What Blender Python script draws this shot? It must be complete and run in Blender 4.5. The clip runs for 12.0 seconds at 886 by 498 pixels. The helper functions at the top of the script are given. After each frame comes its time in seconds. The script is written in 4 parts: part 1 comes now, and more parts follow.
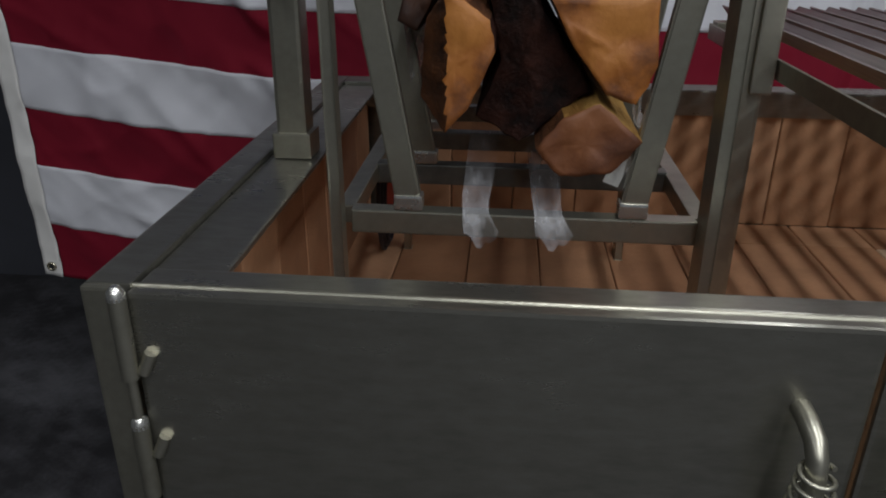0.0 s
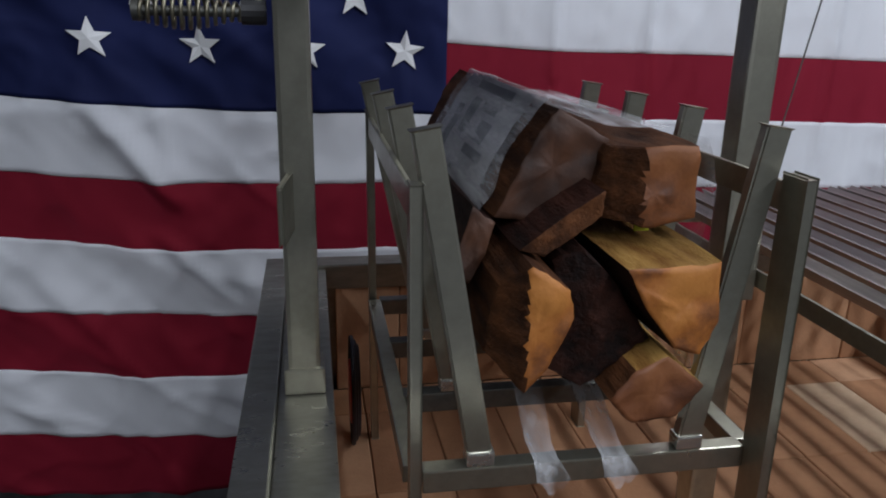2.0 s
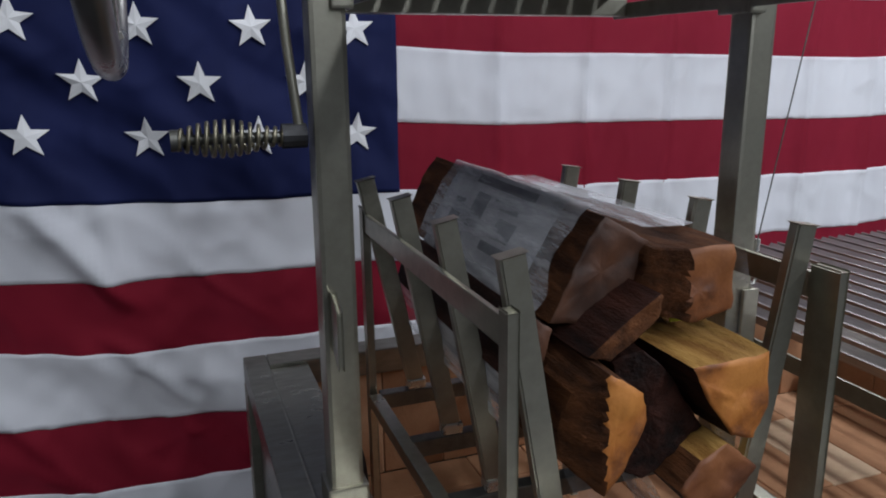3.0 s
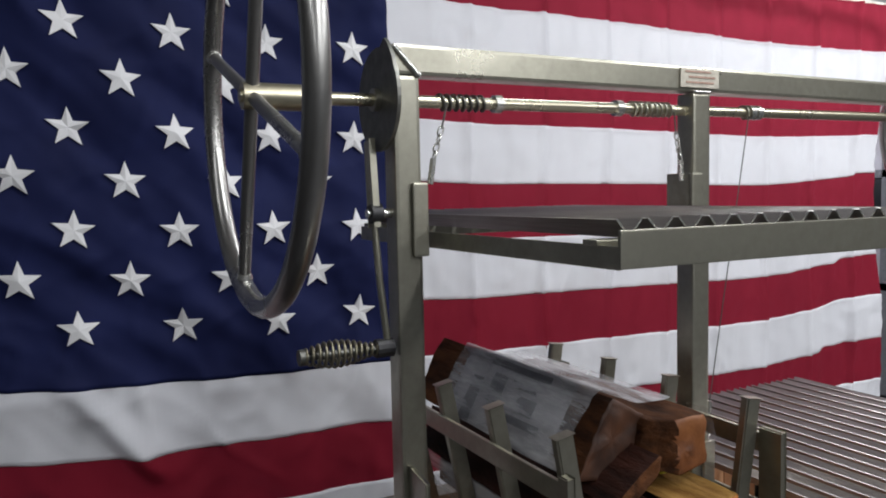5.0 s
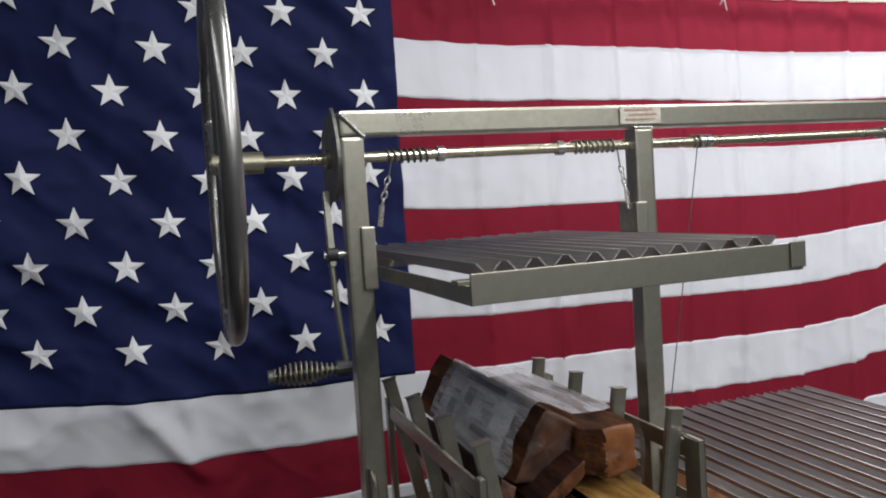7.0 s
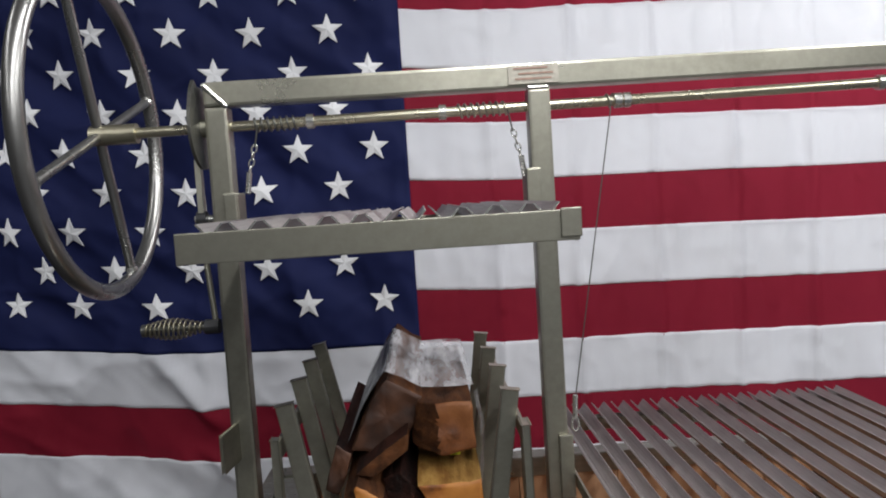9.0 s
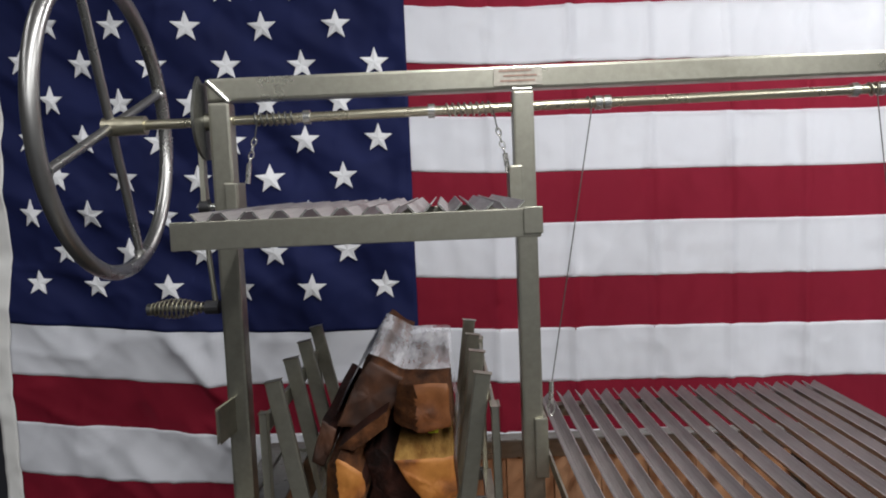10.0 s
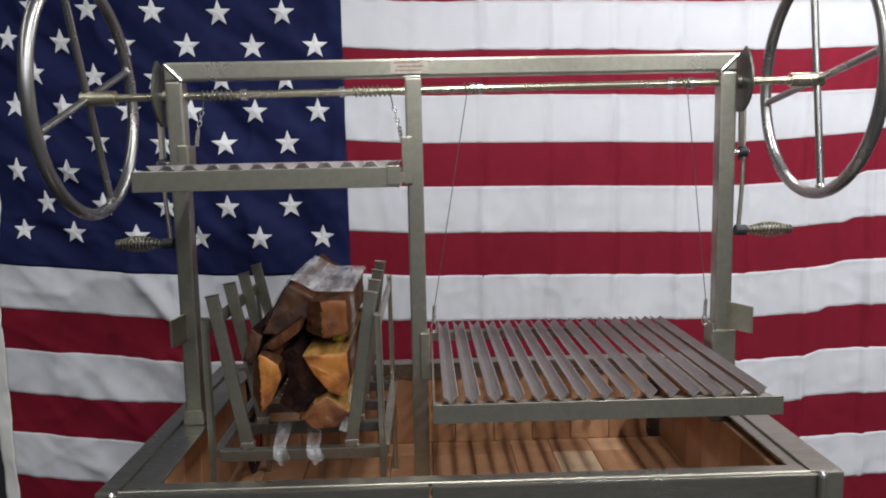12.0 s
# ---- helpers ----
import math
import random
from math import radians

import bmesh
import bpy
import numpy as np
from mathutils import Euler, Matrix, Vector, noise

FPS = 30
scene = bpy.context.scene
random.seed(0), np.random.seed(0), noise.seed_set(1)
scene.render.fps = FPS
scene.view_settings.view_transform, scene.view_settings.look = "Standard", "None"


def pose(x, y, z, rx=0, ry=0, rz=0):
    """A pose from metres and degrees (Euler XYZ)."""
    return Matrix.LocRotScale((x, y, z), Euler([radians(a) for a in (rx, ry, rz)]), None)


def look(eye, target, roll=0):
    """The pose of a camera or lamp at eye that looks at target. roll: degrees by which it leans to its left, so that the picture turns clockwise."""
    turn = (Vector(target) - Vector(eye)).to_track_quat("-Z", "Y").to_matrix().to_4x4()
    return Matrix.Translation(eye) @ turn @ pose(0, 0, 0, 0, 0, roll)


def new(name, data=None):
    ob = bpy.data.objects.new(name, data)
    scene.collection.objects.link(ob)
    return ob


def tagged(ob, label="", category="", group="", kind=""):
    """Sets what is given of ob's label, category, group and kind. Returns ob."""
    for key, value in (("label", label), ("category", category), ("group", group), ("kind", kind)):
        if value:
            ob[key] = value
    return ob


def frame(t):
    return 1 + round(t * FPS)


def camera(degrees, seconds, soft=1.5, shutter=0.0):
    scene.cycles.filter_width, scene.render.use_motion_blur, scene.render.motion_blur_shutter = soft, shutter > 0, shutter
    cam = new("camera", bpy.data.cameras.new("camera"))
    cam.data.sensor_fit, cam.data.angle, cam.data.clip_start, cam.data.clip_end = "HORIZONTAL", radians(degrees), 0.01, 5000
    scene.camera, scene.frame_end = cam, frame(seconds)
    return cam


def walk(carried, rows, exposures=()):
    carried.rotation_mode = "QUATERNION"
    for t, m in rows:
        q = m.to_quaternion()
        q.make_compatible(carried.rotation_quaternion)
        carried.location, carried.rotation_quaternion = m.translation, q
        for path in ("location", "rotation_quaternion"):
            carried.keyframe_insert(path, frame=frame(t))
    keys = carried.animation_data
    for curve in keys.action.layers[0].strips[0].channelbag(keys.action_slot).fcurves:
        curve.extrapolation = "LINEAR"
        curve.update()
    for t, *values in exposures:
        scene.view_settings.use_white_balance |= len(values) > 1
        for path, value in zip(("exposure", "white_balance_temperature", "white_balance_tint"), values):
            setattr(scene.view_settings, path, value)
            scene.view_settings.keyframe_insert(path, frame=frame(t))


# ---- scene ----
cam = camera(61.4, 12.0, soft=1.9)
PATH = [
    (0, (0.239, -0.864, 1.198), (0.086, 0.959, 0.387), 0.5),
    (0.5, (0.235, -0.872, 1.225), (0.052, 0.962, 0.45), -0.9),
    (1, (0.141, -0.887, 1.264), (0.114, 0.975, 0.535), -1.3),
    (1.5, (0.049, -0.876, 1.3), (0.234, 1.007, 0.652), 0.5),
    (2, (-0.001, -0.796, 1.351), (0.334, 1.083, 0.753), 1.2),
    (2.5, (-0.055, -0.739, 1.389), (0.4, 1.13, 0.84), 0.6),
    (3, (-0.172, -0.739, 1.422), (0.491, 1.083, 0.93), -0.5),
    (3.5, (-0.243, -0.774, 1.477), (0.559, 1.01, 1.06), 0.0),
    (3.7, (-0.247, -0.788, 1.485), (0.565, 1.004, 1.126), 0.1),
    (5.3, (-0.444, -0.932, 1.564), (0.468, 0.843, 1.439), -1.4),
    (5.5, (-0.438, -0.96, 1.57), (0.449, 0.829, 1.455), -1.7),
    (6, (-0.389, -1.05, 1.585), (0.408, 0.781, 1.482), -2.5),
    (6.5, (-0.329, -1.096, 1.58), (0.382, 0.772, 1.491), -3.0),
    (7, (-0.271, -1.136, 1.593), (0.375, 0.753, 1.477), -3.7),
    (7.5, (-0.126, -1.21, 1.558), (0.39, 0.72, 1.456), -3.8),
    (9.5, (0.359, -1.239, 1.537), (0.341, 0.755, 1.383), -3.2),
    (10, (0.366, -1.301, 1.548), (0.354, 0.692, 1.379), -2.4),
    (10.5, (0.377, -1.406, 1.54), (0.4, 0.586, 1.359), -1.8),
    (11, (0.461, -1.512, 1.544), (0.455, 0.477, 1.334), -2.0),
    (11.5, (0.522, -1.599, 1.538), (0.518, 0.388, 1.31), -1.5),
    (12, (0.529, -1.681, 1.53), (0.572, 0.304, 1.286), -1.2),
]
EXPOSURES = [(0, -0.52, 6300, 10), (1.5, -0.28, 5950, 10), (2.5, -0.18, 5950, 10), (3.5, -0.04, 6200, 10), (5.5, 0.02, 6450, 10), (12.0, 0.0, 6500, 10)]
walk(cam, [(t, look(eye, target, roll)) for t, eye, target, roll in PATH], EXPOSURES)

# ---- world, lamps ----
world = bpy.data.worlds.new("world")
scene.world = world
world.use_nodes = True
world.node_tree.nodes["Background"].inputs[0].default_value = (0.60, 0.66, 0.75, 1)
world.node_tree.nodes["Background"].inputs[1].default_value = 0.008


def area_lamp(name, eye, target, sx, sy, watts, colour):
    data = bpy.data.lights.new(name, "AREA")
    data.shape, data.size, data.size_y, data.energy, data.color = "RECTANGLE", sx, sy, watts, colour
    ob = new(name, data)
    ob.matrix_world = look(eye, target)
    return ob


# battens, all out of view: place, length along x, length along y, watts
LAMPS = [((-1.3, -1.2), 0.16, 2.3, 10.0), ((0.7, -1.3), 0.16, 2.3, 45.0), ((2.4, -1.0), 0.16, 2.3, 63.0),
         # the last batten is added behind the flag to shine through its fly
         ((-1.3, -3.7), 0.16, 2.3, 18.0), ((0.7, -3.7), 0.16, 2.3, 52.0), ((2.4, -3.7), 0.16, 2.3, 62.0), ((1.75, 1.17), 1.15, 0.16, 29.0)]
LAMP_Z = 3.05
for (lx, ly), lw, ll, watts in LAMPS:
    area_lamp("tube_light", (lx, ly, LAMP_Z - 0.09), (lx, ly + 0.001, 0), lw, ll, watts, (0.965, 0.97, 0.985))



# ---- materials ----
def mat(name):
    m = bpy.data.materials.new(name)
    m.use_nodes = True
    nt = m.node_tree
    return m, nt.nodes, nt.links, nt.nodes["Principled BSDF"]


def noise_node(nodes, links, scale, detail=4.0, rough=0.55, stretch=(1, 1, 1), kind="Object"):
    co = nodes.new("ShaderNodeTexCoord")
    mp = nodes.new("ShaderNodeMapping")
    mp.inputs["Scale"].default_value = stretch
    n = nodes.new("ShaderNodeTexNoise")
    n.inputs["Scale"].default_value, n.inputs["Detail"].default_value, n.inputs["Roughness"].default_value = scale, detail, rough
    links.new(co.outputs[kind], mp.inputs[0])
    links.new(mp.outputs[0], n.inputs["Vector"])
    return n


def ramp(nodes, links, source, stops):
    r = nodes.new("ShaderNodeValToRGB")
    while len(r.color_ramp.elements) < len(stops):
        r.color_ramp.elements.new(0.5)
    for e, (p, c) in zip(r.color_ramp.elements, stops):
        e.position, e.color = p, (*c, 1) if len(c) == 3 else c
    links.new(source, r.inputs[0])
    return r


def bump(nodes, links, bsdf, source, strength, distance):
    b = nodes.new("ShaderNodeBump")
    b.inputs["Strength"].default_value, b.inputs["Distance"].default_value = strength, distance
    links.new(source, b.inputs["Height"])
    links.new(b.outputs[0], bsdf.inputs["Normal"])
    return b


def steel(name, dark, light, rough, stretch=(1, 1, 1), metal=0.9, relief=0.06, grain=0.45):
    m, nodes, links, b = mat(name)
    big = noise_node(nodes, links, 5.0, 5.0)
    fine = noise_node(nodes, links, 60.0, 3.0, 0.6, stretch)
    mix = nodes.new("ShaderNodeMath")
    mix.operation = "MULTIPLY_ADD"
    mix.inputs[1].default_value, mix.inputs[2].default_value = grain, 0.0
    links.new(fine.outputs["Fac"], mix.inputs[0])
    add = nodes.new("ShaderNodeMath")
    add.operation = "MULTIPLY_ADD"
    add.inputs[1].default_value = 1.0 - grain
    links.new(big.outputs["Fac"], add.inputs[0])
    links.new(mix.outputs[0], add.inputs[2])
    c = ramp(nodes, links, add.outputs[0], [(0.32, dark), (0.68, light)])
    links.new(c.outputs[0], b.inputs["Base Color"])
    rr = ramp(nodes, links, add.outputs[0], [(0.3, (rough + 0.12,) * 3), (0.7, (rough - 0.08,) * 3)])
    links.new(rr.outputs[0], b.inputs["Roughness"])
    b.inputs["Metallic"].default_value = metal
    bump(nodes, links, b, fine.outputs["Fac"], relief, 0.001)
    return m


STEEL = steel("mill_steel", (0.25, 0.242, 0.195), (0.47, 0.455, 0.375), 0.33, relief=0.02, grain=0.25)
STEEL_SHEET = steel("brushed_sheet_steel", (0.205, 0.20, 0.172), (0.34, 0.332, 0.29), 0.30, (0.5, 1.6, 1.6))
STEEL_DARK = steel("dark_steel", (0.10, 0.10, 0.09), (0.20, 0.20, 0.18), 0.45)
STEEL_BRIGHT = steel("bright_steel", (0.50, 0.50, 0.47), (0.70, 0.70, 0.66), 0.24)
STEEL_BRASSY = steel("warm_steel_shaft", (0.40, 0.37, 0.27), (0.60, 0.56, 0.43), 0.28, relief=0.01, grain=0.15)
STEEL_GRATE = steel("grate_steel", (0.25, 0.232, 0.228), (0.42, 0.395, 0.385), 0.40, (6, 0.2, 6))
STEEL_WHEEL = steel("polished_tube_steel", (0.24, 0.235, 0.225), (0.38, 0.375, 0.36), 0.27, relief=0.01, grain=0.15)
STEEL_COIL = steel("dull_brass_wire", (0.20, 0.18, 0.13), (0.34, 0.315, 0.235), 0.34, relief=0.01, grain=0.15)
BLACK = steel("black_oxide_and_gap_shade", (0.015, 0.015, 0.017), (0.04, 0.04, 0.042), 0.5, metal=0.3)


def cloth(name, colour, shade, through_light=None):
    m, nodes, links, b = mat(name)
    weave = noise_node(nodes, links, 900.0, 2.0, 0.5)
    patch = noise_node(nodes, links, 4.0, 4.0)
    c = ramp(nodes, links, patch.outputs["Fac"], [(0.25, shade), (0.75, colour)])
    links.new(c.outputs[0], b.inputs["Base Color"])
    b.inputs["Roughness"].default_value = 0.75
    b.inputs["Sheen Weight"].default_value = 0.01
    b.inputs["Specular IOR Level"].default_value = 0.18
    bump(nodes, links, b, weave.outputs["Fac"], 0.25, 0.0008)
    if through_light:
        t = nodes.new("ShaderNodeBsdfTranslucent")
        t.inputs["Color"].default_value = (*through_light, 1)
        mix = nodes.new("ShaderNodeMixShader")
        mix.inputs[0].default_value = 0.30
        links.new(b.outputs[0], mix.inputs[1])
        links.new(t.outputs[0], mix.inputs[2])
        links.new(mix.outputs[0], nodes["Material Output"].inputs[0])
    return m


CLOTH_WHITE = cloth("white_nylon", (0.84, 0.85, 0.89), (0.79, 0.80, 0.85), (0.9, 0.9, 0.92))
CLOTH_RED = cloth("red_nylon", (0.255, 0.011, 0.029), (0.205, 0.008, 0.023), (0.46, 0.045, 0.085))
CLOTH_BLUE = cloth("navy_nylon", (0.0095, 0.0145, 0.070), (0.0055, 0.0085, 0.045))
STAR_WHITE = cloth("embroidered_white", (0.84, 0.84, 0.84), (0.70, 0.70, 0.72))
HEADING = cloth("canvas_heading", (0.74, 0.73, 0.70), (0.66, 0.65, 0.62))


def brick_material(name, tones):
    m, nodes, links, b = mat(name)
    info = nodes.new("ShaderNodeObjectInfo")
    tone = ramp(nodes, links, info.outputs["Random"], tones)
    n = noise_node(nodes, links, 14.0, 6.0, 0.65)
    mix = nodes.new("ShaderNodeMixRGB")
    mix.blend_type = "MULTIPLY"
    mix.inputs[0].default_value = 0.55
    links.new(tone.outputs[0], mix.inputs[1])
    d = ramp(nodes, links, n.outputs["Fac"], [(0.30, (0.55, 0.50, 0.46)), (0.65, (1, 1, 1))])
    links.new(d.outputs[0], mix.inputs[2])
    links.new(mix.outputs[0], b.inputs["Base Color"])
    b.inputs["Roughness"].default_value = 0.85
    g = noise_node(nodes, links, 220.0, 3.0)
    bump(nodes, links, b, g.outputs["Fac"], 0.35, 0.002)
    return m


BRICK = brick_material("firebrick", [(0.0, (0.34, 0.165, 0.078)), (0.45, (0.43, 0.22, 0.108)), (0.80, (0.50, 0.27, 0.14)), (1.0, (0.56, 0.33, 0.19))])
BRICK_PALE = brick_material("pale_firebrick", [(0.0, (0.60, 0.43, 0.28)), (1.0, (0.64, 0.47, 0.31))])


def wood_end(name, dark, mid, light):
    m, nodes, links, b = mat(name)
    co = nodes.new("ShaderNodeTexCoord")
    w = nodes.new("ShaderNodeTexWave")
    w.wave_type, w.rings_direction = "RINGS", "Y"
    w.inputs["Scale"].default_value, w.inputs["Distortion"].default_value, w.inputs["Detail"].default_value = 55.0, 3.0, 3.0
    links.new(co.outputs["Object"], w.inputs["Vector"])
    n = noise_node(nodes, links, 16.0, 6.0, 0.6)
    mm = nodes.new("ShaderNodeMath")
    mm.operation = "MULTIPLY_ADD"
    mm.inputs[1].default_value = 0.008
    links.new(w.outputs["Fac"], mm.inputs[0])
    links.new(n.outputs["Fac"], mm.inputs[2])
    c = ramp(nodes, links, mm.outputs[0], [(0.38, dark), (0.51, mid), (0.68, light)])
    links.new(c.outputs[0], b.inputs["Base Color"])
    b.inputs["Roughness"].default_value = 0.6
    g = noise_node(nodes, links, 260.0, 3.0)
    bump(nodes, links, b, g.outputs["Fac"], 0.25, 0.0015)
    return m


END_ORANGE = wood_end("split_log_end_orange", (0.12, 0.036, 0.007), (0.30, 0.10, 0.014), (0.42, 0.165, 0.030))
END_BROWN = wood_end("split_log_end_brown", (0.085, 0.026, 0.007), (0.19, 0.062, 0.015), (0.26, 0.095, 0.026))
END_RED = wood_end("split_log_end_reddish", (0.060, 0.018, 0.006), (0.125, 0.040, 0.012), (0.185, 0.066, 0.020))
END_DARK = wood_end("split_log_end_dark", (0.030, 0.011, 0.005), (0.062, 0.023, 0.010), (0.100, 0.038, 0.016))


def bark_material(name, dark, light, rough=0.8):
    m, nodes, links, b = mat(name)
    n = noise_node(nodes, links, 22.0, 8.0, 0.7, (1, 0.22, 1))
    c = ramp(nodes, links, n.outputs["Fac"], [(0.38, dark), (0.66, light)])
    links.new(c.outputs[0], b.inputs["Base Color"])
    b.inputs["Roughness"].default_value = rough
    b.inputs["Specular IOR Level"].default_value = 0.2
    bump(nodes, links, b, n.outputs["Fac"], 1.0, 0.010)
    return m


BARK = bark_material("dark_bark", (0.005, 0.002, 0.0015), (0.050, 0.0145, 0.008), 0.7)
SPLIT = bark_material("split_wood_side", (0.028, 0.010, 0.004), (0.15, 0.055, 0.018))
SPLIT_YELLOW = bark_material("pale_split_wood", (0.17, 0.075, 0.015), (0.46, 0.27, 0.075))


def film_material():
    m, nodes, links, b = mat("clear_film_with_glare")
    n = noise_node(nodes, links, 26.0, 6.0, 0.65, (1, 0.14, 1))
    out = nodes["Material Output"]
    clear = nodes.new("ShaderNodeBsdfTransparent")
    mix = nodes.new("ShaderNodeMixShader")
    # whiter streaks in the mix stand in for lamp glare on the film
    f = ramp(nodes, links, n.outputs["Fac"], [(0.40, (0.10,) * 3), (0.62, (0.68,) * 3)])
    links.new(f.outputs[0], mix.inputs[0])
    b.inputs["Base Color"].default_value = (0.80, 0.81, 0.84, 1)
    b.inputs["Roughness"].default_value = 0.18
    links.new(clear.outputs[0], mix.inputs[1])
    links.new(b.outputs[0], mix.inputs[2])
    links.new(mix.outputs[0], out.inputs[0])
    bump(nodes, links, b, n.outputs["Fac"], 0.8, 0.004)
    return m


def thin_film():
    m = FILM.copy()
    m.name = "thin_clear_film"
    for n in m.node_tree.nodes:
        if n.bl_idname == "ShaderNodeValToRGB":
            for e, v in zip(n.color_ramp.elements, (0.04, 0.34)):
                e.color = (v, v, v, 1)
    return m


FILM = film_material()
FILM_THIN = thin_film()


def plain(name, colour, rough=0.6, metal=0.0, grain=120.0, amount=0.15):
    m, nodes, links, b = mat(name)
    n = noise_node(nodes, links, grain, 4.0)
    lo = tuple(c * (1 - amount) for c in colour)
    hi = tuple(min(1, c * (1 + amount)) for c in colour)
    c = ramp(nodes, links, n.outputs["Fac"], [(0.3, lo), (0.7, hi)])
    links.new(c.outputs[0], b.inputs["Base Color"])
    b.inputs["Roughness"].default_value, b.inputs["Metallic"].default_value = rough, metal
    bump(nodes, links, b, n.outputs["Fac"], 0.15, 0.001)
    return m


PAPER = plain("printed_label_paper", (0.33, 0.33, 0.345), 0.4, 0, 18.0, 0.30)
INK = plain("grey_print", (0.10, 0.105, 0.12), 0.5, 0, 40.0, 0.3)
STICKER = plain("cream_sticker", (0.46, 0.43, 0.36), 0.5)
RED_INK = plain("red_print", (0.34, 0.22, 0.17), 0.5)
RED_PLASTIC = plain("red_plastic", (0.55, 0.02, 0.03), 0.35)
NAVY_PLASTIC = plain("dark_rubber", (0.02, 0.02, 0.03), 0.5)
YELLOW = plain("yellow_green_tag", (0.62, 0.66, 0.03), 0.5)
PIPE_WHITE = plain("white_conduit", (0.80, 0.78, 0.70), 0.35)
ZIP = plain("clear_zip_tie", (0.80, 0.80, 0.76), 0.4)
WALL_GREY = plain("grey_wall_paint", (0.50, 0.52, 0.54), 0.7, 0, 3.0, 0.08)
# darker than the north wall so that less light bounces back
WALL_UNSEEN = plain("unseen_wall_paint", (0.10, 0.104, 0.11), 0.7, 0, 3.0, 0.1)
WALL_SHADE = plain("wall_shade_colour", (0.045, 0.048, 0.058), 0.7, 0, 3.0, 0.2)
CEIL = plain("ceiling_board", (0.22, 0.22, 0.22), 0.8, 0, 5.0, 0.06)
FIXTURE = plain("white_enamel", (0.78, 0.78, 0.76), 0.4)
SHELF_METAL = plain("grey_shelf_metal", (0.24, 0.25, 0.28), 0.5, 0.4)
BOX_CARD = plain("brown_cardboard", (0.30, 0.20, 0.12), 0.8, 0, 12.0)
BOX_DARK = plain("dark_plastic_crate", (0.035, 0.03, 0.06), 0.5)
BOX_PALE = plain("pale_carton", (0.48, 0.47, 0.52), 0.7, 0, 12.0)


def concrete():
    m, nodes, links, b = mat("stained_concrete")
    n = noise_node(nodes, links, 2.2, 8.0, 0.68)
    f = noise_node(nodes, links, 18.0, 6.0, 0.7)
    mm = nodes.new("ShaderNodeMath")
    mm.operation = "MULTIPLY_ADD"
    mm.inputs[1].default_value = 0.4
    links.new(f.outputs["Fac"], mm.inputs[0])
    links.new(n.outputs["Fac"], mm.inputs[2])
    c = ramp(nodes, links, mm.outputs[0], [(0.48, (0.008, 0.008, 0.009)), (0.66, (0.019, 0.019, 0.021)), (0.86, (0.065, 0.065, 0.071))])
    links.new(c.outputs[0], b.inputs["Base Color"])
    b.inputs["Roughness"].default_value = 0.7
    bump(nodes, links, b, f.outputs["Fac"], 0.4, 0.003)
    return m


CONCRETE = concrete()


def glow(name, colour, strength):
    m, nodes, links, b = mat(name)
    b.inputs["Emission Color"].default_value = (*colour, 1)
    b.inputs["Emission Strength"].default_value = strength
    return m


TUBE_GLOW = glow("lit_tube", (0.94, 0.97, 1.0), 4.0)


# ---- mesh helpers ----
def thing(name, label, category, group="", kind=""):
    return tagged(new(name), label, category, group, kind)


def finish(name, bm, material, parent=None, label="", smooth=False):
    me = bpy.data.meshes.new(name)
    bmesh.ops.recalc_face_normals(bm, faces=bm.faces)
    bm.to_mesh(me)
    bm.free()
    for m in (material if isinstance(material, (list, tuple)) else [material]):
        me.materials.append(m)
    if smooth:
        for p in me.polygons:
            p.use_smooth = True
    ob = new(name, me)
    ob.parent = parent
    return tagged(ob, label)


def part(name, bm, material, parent, label="", smooth=False):
    return finish(name, bm, material, parent, label, smooth)


def add_box(bm, x0, x1, y0, y1, z0, z1, bevel=0.0015, m=None):
    geo = bmesh.ops.create_cube(bm, size=1.0)["verts"]
    for v in geo:
        v.co = Vector(((x0 + x1) / 2 + v.co.x * (x1 - x0), (y0 + y1) / 2 + v.co.y * (y1 - y0), (z0 + z1) / 2 + v.co.z * (z1 - z0)))
        if m is not None:
            v.co = m @ v.co
    if bevel:
        edges = list({e for v in geo for e in v.link_edges})
        bmesh.ops.bevel(bm, geom=edges, offset=bevel, segments=2, affect="EDGES", profile=0.7)


def box(name, dims, material, parent, label="", bevel=0.0015):
    bm = bmesh.new()
    add_box(bm, *dims, bevel)
    return part(name, bm, material, parent, label)


def frame_of(a, b, up=(0, 0, 1)):
    a, b = Vector(a), Vector(b)
    d = (b - a).normalized()
    side = d.cross(Vector(up))
    if side.length < 1e-4:
        side = d.cross(Vector((0, 1, 0)))
    side.normalize()
    return a, b, d, side, side.cross(d).normalized()


def bar(name, a, b, w, h, material, parent, label="", up=(0, 0, 1), bevel=0.002):
    """A rectangular bar from a to b, w wide and h high."""
    a, b, d, side, top = frame_of(a, b, up)
    bm = bmesh.new()
    length = (b - a).length
    m = Matrix((side, top, -d)).transposed().to_4x4()
    m.translation = (a + b) / 2
    add_box(bm, -w / 2, w / 2, -h / 2, h / 2, -length / 2, length / 2, bevel, m)
    return part(name, bm, material, parent, label)


